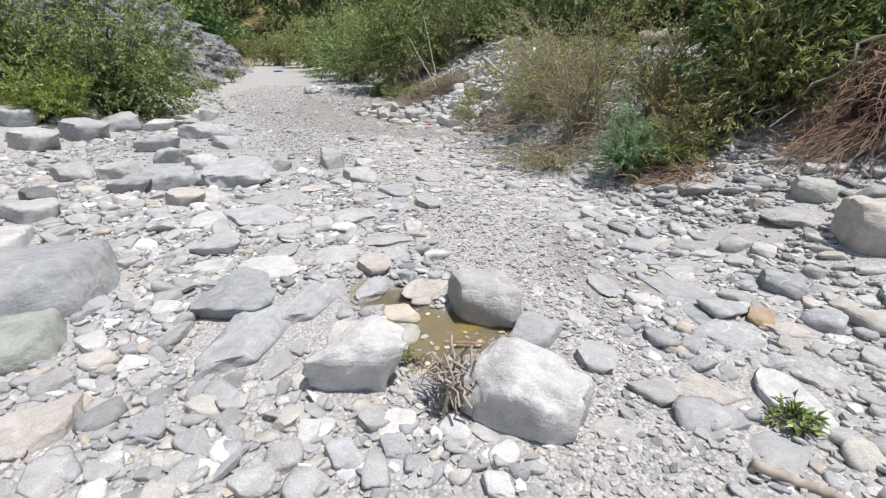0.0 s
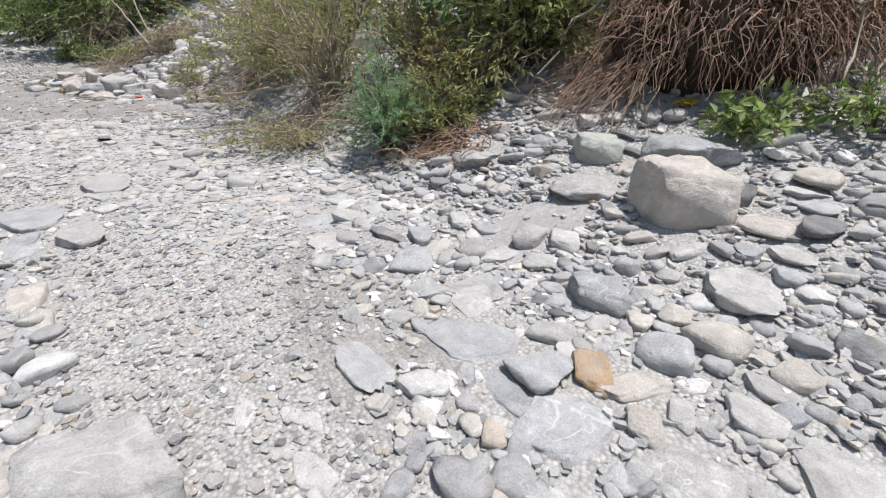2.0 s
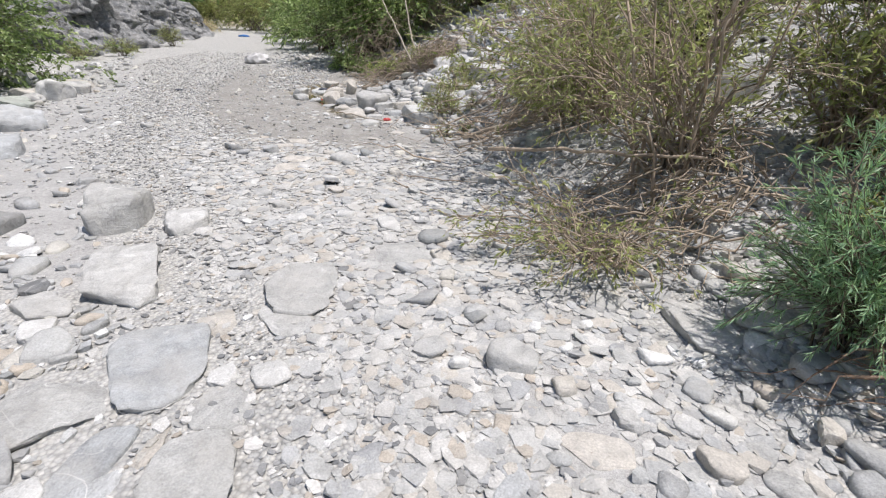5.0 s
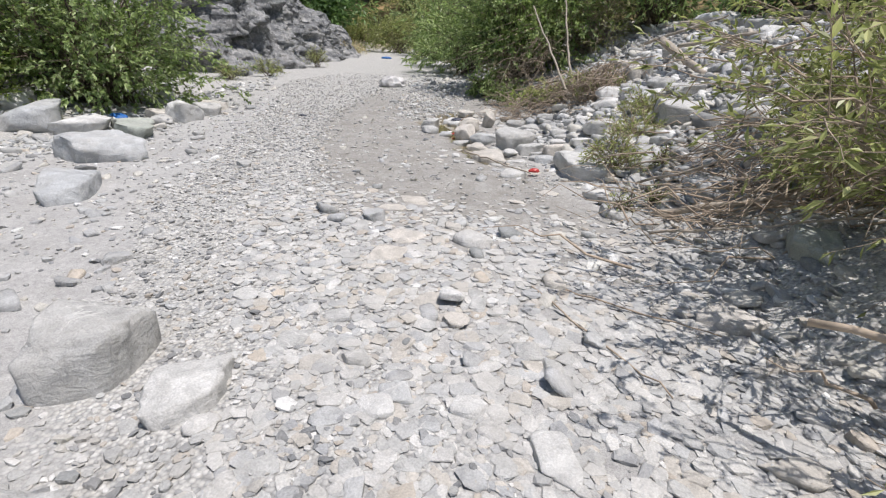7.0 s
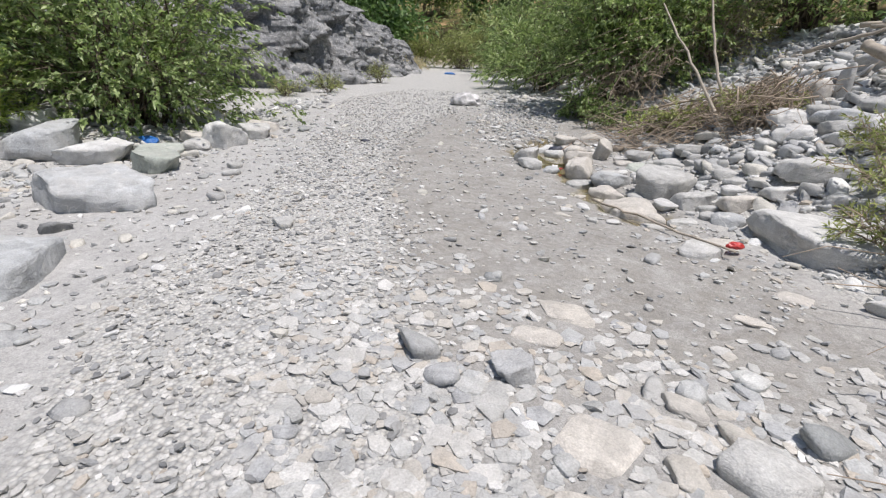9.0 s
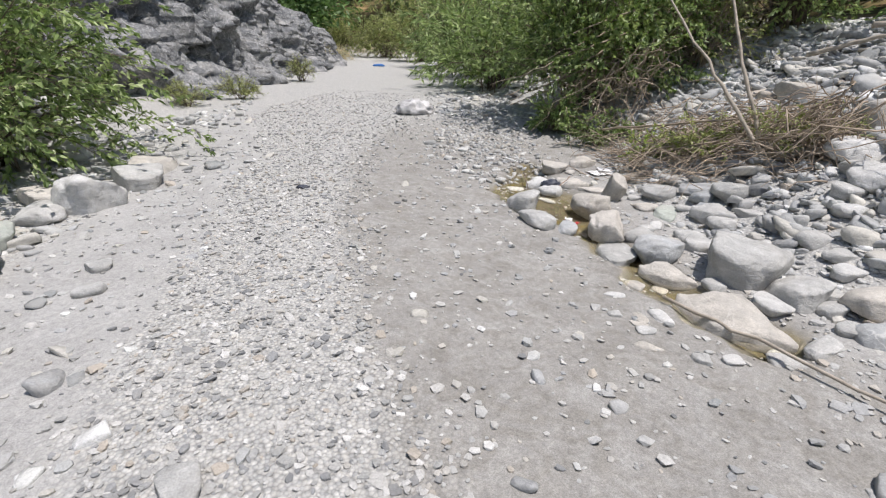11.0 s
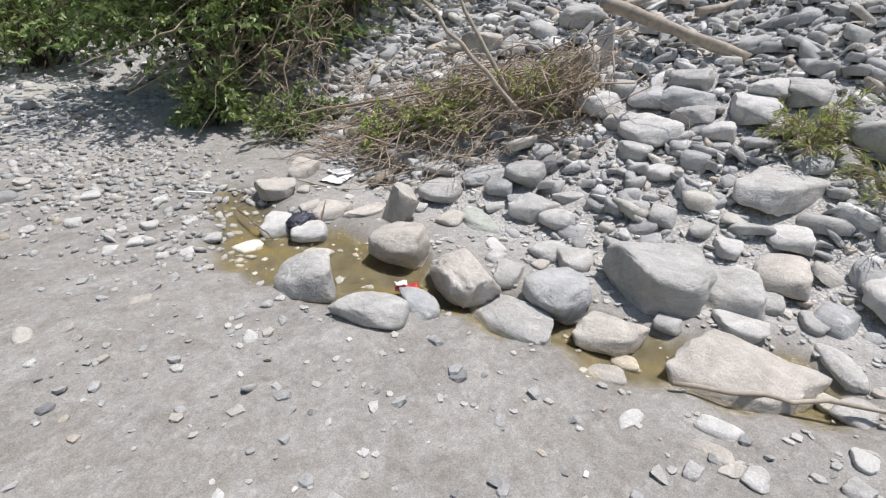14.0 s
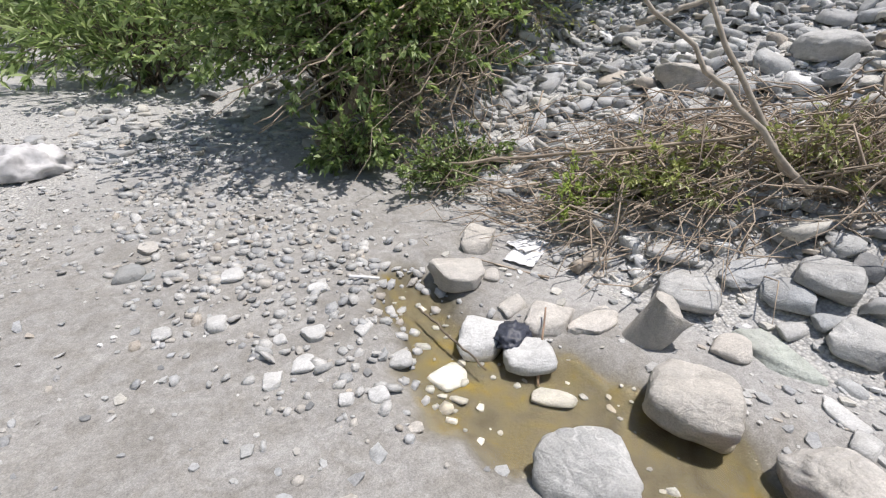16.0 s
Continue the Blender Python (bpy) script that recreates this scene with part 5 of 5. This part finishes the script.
for k, (px, py, ph) in enumerate(((-21.0, 44.0, 5.0), (-17.5, 42.0, 4.4), (-13.5, 41.0, 4.6), (-10.0, 37.0, 4.2), (-6.8, 32.0, 3.8), (-5.0, 27.0, 3.8), (-4.0, 23.5, 3.6), (-25.0, 46.0, 5.0))):
    bush("yellow-green willow thicket at the bend of the stream", (px, py), ph, (2.4, 1.9), 50, 5200, (0.24, 0.06), "olive" if k < 4 else "green", 50 + k, low=0.1, group="willow thicket")
for k, (px, py, ph) in enumerate(((-14.0, 33.6, 0.9), (-13.6, 31.0, 1.0), (-13.9, 28.6, 1.0), (-14.6, 35.5, 0.9))):
    shrub("dry_grass", "tuft of dry orange-brown grass above the cliff nose", "grass", (px, py), ph, (0.9, 0.8), 30, 1500, (0.30, 0.02), "dry", 90 + k, low=0.5, group="dry grass tufts")

# woods above the banks
kinds = [tree("tree", "leafy green tree in the woods above the stream", 8.0, 2.6, "dark", 71), tree("tree", "leafy green tree in the woods above the stream", 9.5, 3.0, "green", 72), tree("tree", "dark green tree in the woods above the stream", 7.0, 2.8, "dark", 73)]
spots = [(-18, 54), (-24, 58), (-30, 52), (-12, 52), (-6, 48), (-1, 42), (2, 34), (3, 28), (5, 24), (8, 20), (10, 16), (11, 12), (11, 8), (11.5, 4), (11, 0), (-34, 60), (-8, 58), (6, 31), (9, 26), (12, 21),
         (-19, 38), (-22, 34), (-20, 29), (-18.5, 25), (-17, 20.5), (-16, 16), (-16, 11), (-15, 6), (-15, 1), (-24, 42), (-26, 48), (-15, 60), (14, 14), (-40, 52), (-2, 52), (-21, 22), (0, -18)]
for k, (px, py) in enumerate(spots):
    m = pose(px, py, gz(px, py), 0, 0, 67 * k)
    src = kinds[k % 3]
    if k < 3:
        src.matrix_basis = m
    else:
        tagged(copy_thing(src, m), group="woods above the stream")

# ---- cliff ----
def cliff():
    """A rugged rock wall along the outer bend, ending in a low nose."""
    line = np.array([(-14.2, 34.5), (-12.5, 32.6), (-11.7, 28.5), (-10.9, 24.4), (-10.1, 20.5), (-10.2, 17.0), (-11.0, 13.5), (-12.5, 9.0), (-12.5, 3.0)])
    top = np.array([0.9, 1.3, 2.6, 4.2, 5.5, 6.0, 6.0, 6.0, 6.0])
    seg = np.concatenate([[0], np.cumsum(np.hypot(*np.diff(line, axis=0).T))])
    u = np.linspace(0, seg[-1], 330)
    bx, by, H = np.interp(u, seg, line[:, 0]), np.interp(u, seg, line[:, 1]), np.interp(u, seg, top)
    tx, ty = np.gradient(bx), np.gradient(by)
    ln = np.hypot(tx, ty)
    nx, ny = -ty / ln, tx / ln     # out of the rock, towards the stream
    vv = np.linspace(0, 1, 90)
    V = np.zeros((len(u), len(vv), 3))
    for i in range(len(u)):
        g = gz(bx[i], by[i]) - 0.35
        for j, v in enumerate(vv):
            z = v * (H[i] + 0.35)
            p = Vector((bx[i], by[i], z))
            ridge = noise.ridged_multi_fractal(p * 0.55, 1.0, 2.1, 5, 1.0, 2.0)
            block = noise.fractal(Vector((p.x * 1.6 + p.z * 0.9, p.y * 1.6, p.z * 1.3)), 0.7, 2.2, 6)
            cell = noise.cell(Vector((p.x * 1.1 + 0.8 * p.z, p.y * 1.1, p.z * 0.9 - 0.4 * p.y)))
            out = (ridge - 1.1) * 0.42 + block * 0.5 + cell * 0.42
            out *= min(1.0, H[i] / 2.5) * (1 - 0.3 * v)
            back = -0.55 * z - 0.5 * max(0, v - 0.85) * H[i]
            V[i, j] = (bx[i] + nx[i] * (out + back), by[i] + ny[i] * (out + back), g + z)
    # rounded top running back into the hill
    cap = V[:, -1] + np.stack([-nx * 3, -ny * 3, np.full(len(u), 0.5)], 1)
    V = np.concatenate([V, cap[:, None]], 1)
    n, k = V.shape[:2]
    ids = np.arange(n * k).reshape(n, k)
    q = np.stack([ids[:-1, :-1], ids[1:, :-1], ids[1:, 1:], ids[:-1, 1:]], -1).reshape(-1, 4)
    me = mesh_of("cliff", V.reshape(-1, 3), q[:, ::-1], CLIFF)
    return tagged(new("cliff", me), "rugged grey fractured rock face with pale veins", "cliff", kind="structure")


cliff()

# ---- roots, driftwood, twigs ----
def bm_mesh(name, build, material, smooth_faces=True):
    """A mesh from a bmesh that build() fills."""
    b = bmesh.new()
    build(b)
    me = bpy.data.meshes.new(name)
    b.to_mesh(me)
    b.free()
    me.materials.append(material)
    for f in me.polygons:
        f.use_smooth = smooth_faces
    return me


def uprooted_stump():
    """A washed-out root plate: dark soil within, hundreds of hanging roots, a few thick ones."""
    r = np.random.default_rng(61)
    o = np.array([5.7, 5.15, gz(5.7, 5.15) - 0.3])
    thing = tagged(new("uprooted_stump"), "washed-out mass of brown hanging roots over dark soil", "stump")
    thing.location = o
    v = ICO[5][0] * np.array([1.15, 1.0, 0.95])
    v[:, 2] = np.maximum(v[:, 2] + 0.25, -0.2)
    v *= (1 + np.array([0.22 * noise.fractal(Vector(p * 1.4), 1.0, 2.0, 4) for p in v]))[:, None]
    part("soil", mesh_of("soil", v, ICO[5][1], SOIL), thing, "dark crumbling soil")
    fine, mid = [], []
    toward = np.array([-0.62, -0.78])
    for k in range(760):
        a = r.normal() * 0.95
        c, s = math.cos(a), math.sin(a)
        d = np.array([toward[0] * c - toward[1] * s, toward[0] * s + toward[1] * c])
        h = r.uniform(0.4, 1.28)
        ring = 1.12 * math.sqrt(max(0.12, 1 - ((h - 0.25) / 1.08) ** 2))
        start = np.array([d[0] * ring * 1.05, d[1] * ring, h])
        out = r.uniform(0.15, 0.65)
        end = np.array([d[0] * (ring + out) + r.normal() * 0.2, d[1] * (ring + out) + r.normal() * 0.2, max(0.02, h - r.uniform(0.35, 1.1))])
        end[2] = max(end[2], gz(o[0] + end[0], o[1] + end[1]) - o[2] + 0.02)
        p = bent(start, end, r.uniform(0.02, 0.3), r, 10, 0.05)
        (mid if k % 9 == 0 else fine).append((p, r.uniform(0.010, 0.02) if k % 9 == 0 else r.uniform(0.004, 0.010), 0.002))
    for _ in range(160):     # roots lying along the ground on the near side
        a = r.uniform(0, 1)
        s0 = np.array([-1.0 - 0.1 * r.random(), -0.2 + 0.9 * a, 0.3])
        e0 = s0 + np.array([-r.uniform(0.4, 1.1), r.normal() * 0.25 - 0.1, 0])
        e0[2] = gz(o[0] + e0[0], o[1] + e0[1]) - o[2] + r.uniform(0.01, 0.06)
        fine.append((bent(s0, e0, r.uniform(0, 0.1), r, 6), r.uniform(0.004, 0.01), 0.002))
    v, f = tubes(fine, 4)
    part("root_tangle", mesh_of("root_tangle", v, f, ROOT), thing, "thin dry brown roots")["kind"] = "stuff"
    for line in mid[:40]:
        v, f = tubes([line], 6)
        part("root", mesh_of("root", v, f, ROOT), thing)
    long_roots = [((-1.0, 0.35, 1.0), (-1.9, 0.55, 0.05), 0.02), ((-0.3, -1.1, 1.1), (-0.95, -1.55, 0.0), 0.022), ((0.5, -1.0, 0.95), (-0.6, -1.6, 0.1), 0.025), ((0.4, -0.9, 0.7), (0.35, -1.9, 0.0), 0.02), ((0.8, -0.8, 0.9), (1.0, -2.0, 0.1), 0.025)]
    for a, b, rad in long_roots:
        v, f = tubes([(bent(a, b, 0.12, r, 9), rad, 0.008)], 7)
        part("root", mesh_of("root", v, f, PALE_WOOD), thing, "pale bleached root")


uprooted_stump()


def log(label, a, b, r0, r1, seed, material=PALE_WOOD, name="driftwood_log", over=0.0):
    """A driftwood log from a to b (x, y, height above the ground), knotty and tapered."""
    r = np.random.default_rng(seed)
    pa = np.array([a[0], a[1], gz(a[0], a[1]) + r0 + a[2]])
    pb = np.array([b[0], b[1], gz(b[0], b[1]) + r1 + b[2]])
    p = bent(pa, pb, over, r, 14)
    p[1:-1] = 0.15 * p[1:-1] + 0.85 * (pa + (pb - pa) * np.linspace(0, 1, 14)[1:-1, None])
    v, f = tubes([(p, r0, r1)], 10)
    v += np.array([noise.noise_vector(Vector(q * 9))[:] for q in v]) * r0 * 0.25
    n = len(v)
    ends = np.array([p[0], p[-1]])
    v = np.concatenate([v, ends])
    tri = np.concatenate([f[:, [0, 1, 2]], f[:, [0, 2, 3]], np.array([(n, (k + 1) % 10, k) for k in range(10)] + [(n + 1, n - 10 + k, n - 10 + (k + 1) % 10) for k in range(10)])])
    ob = new(name, mesh_of(name, v - pa, tri, material))
    ob.location = pa
    return tagged(ob, label, "driftwood" if "driftwood" in name else "branch", "driftwood on the bank")


log("long bleached driftwood log lying across bank cobbles", (1.22, 15.55, 0.40), (1.72, 14.25, -0.04), 0.065, 0.05, 1)
log("bleached driftwood pole lying on bank stones", (1.5, 15.75, 0.2), (2.5, 15.3, 0.1), 0.035, 0.025, 2)
log("broken pale driftwood pole on bank stones", (2.0, 15.0, 0.1), (3.6, 14.3, 0.1), 0.04, 0.03, 3)
log("big grey weathered driftwood trunk on the bank top", (4.6, 12.2, 0.1), (7.2, 11.8, 0.15), 0.17, 0.14, 4)
log("bleached driftwood pole on the bank top", (4.2, 12.9, 0.1), (6.6, 12.3, 0.1), 0.05, 0.04, 5)
log("short pale driftwood piece lying on damp silt", (-1.38, 15.75, 0.0), (-0.92, 15.85, 0.0), 0.045, 0.03, 6)
log("thin dark stick lying on damp silt", (-1.15, 16.4, 0.0), (-0.3, 15.8, 0.02), 0.018, 0.012, 7, DEAD_TWIG)
log("crooked fallen limb under the green shrub", (-2.4, 18.6, -0.03), (-1.2, 18.7, 0.95), 0.085, 0.05, 8, DEAD_TWIG)
log("bleached dead stem leaning out of the root tangle", (-0.15, 15.1, 0.2), (-1.05, 16.4, 1.9), 0.022, 0.01, 9)
log("bleached dead stem leaning out of the root tangle", (-0.1, 15.3, 0.2), (-0.6, 16.6, 2.3), 0.022, 0.01, 10)
log("grey dead branch lying towards the root tangle", (-1.6, 17.2, 0.25), (0.0, 15.3, 0.45), 0.016, 0.01, 11, DEAD_TWIG)
log("long dry cane lying across wet stones", (-1.35, 12.75, 0.03), (-0.3, 11.6, 0.06), 0.012, 0.008, 12)
log("long pale cane leaning over bank stones", (0.75, 11.2, 0.08), (2.6, 9.9, 0.6), 0.014, 0.008, 13)
log("dry cane lying over bank stones", (0.7, 11.6, 0.08), (2.2, 10.8, 0.35), 0.01, 0.006, 14)
log("thick pale cane lying at the bank foot", (0.86, 10.55, 0.04), (2.1, 10.3, 0.05), 0.028, 0.024, 24)
log("dry cane lying at the bank foot", (0.8, 10.2, 0.02), (1.9, 9.7, 0.1), 0.012, 0.008, 25)
log("long thin twig lying on flat stones", (0.0, 9.05, 0.0), (0.7, 8.2, 0.02), 0.006, 0.004, 26, DEAD_TWIG)
log("long thin twig lying on flat stones", (0.1, 9.1, 0.0), (1.0, 8.75, 0.03), 0.006, 0.004, 27, DEAD_TWIG)
log("bent dry branch lying over low shoots", (1.0, 8.1, 0.5), (2.3, 7.4, 0.35), 0.014, 0.01, 15, DEAD_TWIG, over=0.1)
log("flat splintered piece of old wood on stones", (1.42, 1.72, 0.0), (1.72, 1.55, 0.0), 0.028, 0.016, 16)
log("wet reddish stick lying in the puddle", (0.2, 2.72, 0.06), (0.38, 2.72, 0.06), 0.012, 0.01, 17, ROOT)
for k in range(9):     # bare branches hanging in the shrub over the pool
    rr = np.random.default_rng(500 + k)
    log("dead bare branch hanging in the green shrub", (-1.3 + rr.normal() * 0.15, 18.65 + rr.normal() * 0.1, 0.75 + 0.1 * k), (-2.9 + rr.normal() * 0.4, 18.1 + rr.normal() * 0.3, 0.35 + 0.12 * k), 0.016, 0.005, 500 + k, DEAD_TWIG, "dead_branch", 0.12)
for k in range(16):     # stacked flood wood along the bank top
    rr = np.random.default_rng(300 + k)
    x0, y0 = 1.2 + 0.26 * k + rr.normal() * 0.2, 18.3 - 0.17 * k + rr.normal() * 0.4
    log("grey flood wood pole stranded along the bank top", (x0, y0, rr.uniform(0, 0.25)), (x0 + rr.uniform(1.0, 2.2), y0 - rr.uniform(0.1, 1.0), rr.uniform(0, 0.3)), rr.uniform(0.02, 0.05), 0.015, 300 + k)


def twig_heap(label, at, size, count, seed, length=0.6, material=DEAD_TWIG, rise=0.5):
    """Dry twigs caught in a heap."""
    r = np.random.default_rng(seed)
    o = np.array([at[0], at[1], gz(*at)])
    lines = []
    for _ in range(count):
        u, w = r.normal() * size[0] * 0.45, r.normal() * size[1] * 0.45
        p = np.array([u * math.cos(size[2]) - w * math.sin(size[2]), u * math.sin(size[2]) + w * math.cos(size[2]), 0])
        az = r.normal() * 0.7 + size[2]
        ln = length * r.uniform(0.3, 1.3)
        q = p + np.array([math.cos(az) * ln, math.sin(az) * ln, 0])
        p[2] = gz(o[0] + p[0], o[1] + p[1]) - o[2] + r.random() ** 1.5 * rise
        q[2] = gz(o[0] + q[0], o[1] + q[1]) - o[2] + r.random() * rise * 0.8
        lines.append((bent(p, q, r.normal() * 0.05, r, 6, 0.06), r.uniform(0.004, 0.011), 0.002))
    if count <= 200:
        thing = tagged(new("twig_heap"), label, "twigs")
        thing.location = o
        for line in lines:
            v, f = tubes([line], 4)
            part("twig", mesh_of("twig", v, f, material), thing)
        return thing
    v, f = tubes(lines, 4)
    ob = new("twig_heap", mesh_of("twig_heap", v, f, material))
    ob.location = o
    return tagged(ob, label, "twigs", kind="stuff")


twig_heap("heap of grey dead branches caught at the bank foot", (-0.15, 15.75), (1.3, 0.75, 2.4), 420, 81, 1.0, rise=0.42)
twig_heap("ragged dead root ball of a washed-out shrub", (0.32, 15.0), (0.35, 0.35, 2.2), 200, 82, 0.34, DEAD_TWIG, 0.62)
twig_heap("dead brown branches below the shrub", (-1.3, 18.0), (1.0, 0.8, 2.4), 200, 83, 0.8, rise=1.3)
twig_heap("dry brown twigs below low willow shoots", (2.3, 7.4), (0.9, 0.7, 2.7), 170, 84, 0.5, rise=0.4)
twig_heap("dry brown twigs caught between stones", (2.9, 5.75), (0.5, 0.3, 2.6), 150, 85, 0.4, ROOT, 0.15)
twig_heap("dry canes and twigs caught over bank boulders", (1.9, 10.6), (1.2, 1.1, 2.7), 190, 86, 0.8, rise=0.45)
twig_heap("dry straw caught beside a white boulder", (0.20, 2.08), (0.16, 0.12, 1.8), 70, 87, 0.26, PALE_WOOD, 0.28)
twig_heap("dead twigs under the bank shrubs", (3.6, 6.6), (1.2, 0.6, 2.7), 200, 88, 0.5, rise=0.5)

# ---- litter ----
CLOTH = plain("printed_white_woven_plastic", (0.52, 0.51, 0.51), 0.7, 0.42, 7, 0.5)
PAPER = plain("white_paper", (0.80, 0.80, 0.80), 0.8, 0.04, 30, 0.05)
RED = plain("red_foil", (0.48, 0.05, 0.045), 0.35, 0.15, 40, 0.1, 0.5)
DARK_PLASTIC = plain("dark_blue_plastic", (0.05, 0.055, 0.075), 0.45, 0.4, 40, 0.4, 0.5)
BLUE_PLASTIC = plain("blue_plastic", (0.03, 0.14, 0.42), 0.5, 0.15, 20, 0.1)
YELLOW = plain("yellow_plastic", (0.62, 0.52, 0.06), 0.6, 0.15, 20, 0.1)


def crumpled(name, label, category, at, size, turn, material, seed, crush=0.25, lift=0.0):
    """A crumpled soft thing lying on the ground: a creased, sagging lump with a flat underside."""
    v = ICO[4][0].copy()
    off = Vector((seed * 3.1, seed * 1.7, 0))
    v *= (1 + np.array([crush * noise.ridged_multi_fractal(Vector(p * 1.5) + off, 0.8, 2.2, 4, 1.0, 2.0) - crush for p in v]))[:, None]
    v[:, 2] = np.where(v[:, 2] < -0.3, -0.3 + 0.15 * (v[:, 2] + 0.3), v[:, 2])
    v = v * np.array(size) * 0.5
    ob = new(name, mesh_of(name, v, ICO[4][1], material))
    ob.matrix_basis = pose(at[0], at[1], gz(*at) + size[2] * 0.17 + lift, 0, 0, turn)
    return tagged(ob, label, category)


def sheet(name, label, category, at, w, d, turn, material, seed, curl=0.02, lift=0.012):
    """A thin creased sheet with a little thickness."""
    n = 9
    def build(b):
        grid = [[b.verts.new(((i / (n - 1) - 0.5) * w, (j / (n - 1) - 0.5) * d, curl * noise.noise(Vector((i * 0.5 + seed, j * 0.5, 0))) + curl * abs(i / (n - 1) - 0.5))) for i in range(n)] for j in range(n)]
        for j in range(n - 1):
            for i in range(n - 1):
                b.faces.new((grid[j][i], grid[j][i + 1], grid[j + 1][i + 1], grid[j + 1][i]))
        b.normal_update()
        bmesh.ops.solidify(b, geom=b.faces[:], thickness=0.002)
    ob = new(name, bm_mesh(name, build, material))
    ob.matrix_basis = pose(at[0], at[1], gz(*at) + lift, 0, 0, turn)
    return tagged(ob, label, category)


sack = crumpled("sack", "crumpled white woven plastic sack on the gravel", "sack", (-4.95, 18.9), (0.66, 0.45, 0.36), 20, CLOTH, 3, 0.3)
sheet("paper_sheet", "torn white paper sheet lying on damp silt", "paper", (-1.56, 16.08), 0.30, 0.22, 35, PAPER, 1)
sheet("paper_sheet", "folded white paper sheet lying on damp silt", "paper", (-1.45, 16.2), 0.26, 0.20, 12, PAPER, 5, lift=0.02)
sheet("wrapper", "crushed red and white foil wrapper by pool stones", "wrapper", (-1.93, 14.12), 0.14, 0.08, -35, RED, 9, 0.03, 0.09)
sheet("wrapper", "white torn lining of a foil wrapper", "wrapper", (-1.96, 14.14), 0.07, 0.04, -10, PAPER, 12, 0.02, 0.12)
crumpled("drink_can", "crushed red drink can among bank stones", "can", (-0.28, 11.75), (0.12, 0.07, 0.065), 20, RED, 5, 0.15, 0.05)
crumpled("plastic_bag", "dark crumpled plastic bag in the pool", "bag", (-2.16, 15.35), (0.22, 0.17, 0.12), 30, DARK_PLASTIC, 8, 0.35, 0.05)
crumpled("plastic_bag", "clear grey crumpled plastic at the twig heap", "bag", (-0.15, 15.7), (0.28, 0.14, 0.12), 10, DARK_PLASTIC, 11, 0.3)
crumpled("plastic_scrap", "small black plastic scrap on the gravel", "litter", (-4.74, 14.12), (0.13, 0.1, 0.05), 10, DARK_PLASTIC, 14, 0.3)
crumpled("plastic_scrap", "blue plastic scrap below the shrub", "litter", (-7.3, 12.6), (0.3, 0.2, 0.15), 10, BLUE_PLASTIC, 15, 0.3)
crumpled("plastic_scrap", "small blue plastic scrap on far gravel", "litter", (-10.5, 31.5), (0.5, 0.3, 0.15), 10, BLUE_PLASTIC, 16, 0.3)
sheet("wrapper", "crumpled yellow wrapper below hanging roots", "wrapper", (4.55, 4.6), 0.22, 0.14, 15, YELLOW, 17, 0.05, 0.04)
log("white stick floating at the pool edge", (-2.82, 16.2, 0.04), (-2.64, 16.15, 0.08), 0.010, 0.009, 21, PAPER, "stick")
log("thin dark twig lying in the pool", (-2.52, 15.8, 0.1), (-2.42, 15.2, 0.1), 0.008, 0.005, 22, BARK, "stick")
log("thin brown twig leaning on a pool stone", (-2.2, 15.05, 0.02), (-1.95, 15.35, 0.12), 0.007, 0.005, 23, ROOT, "stick")
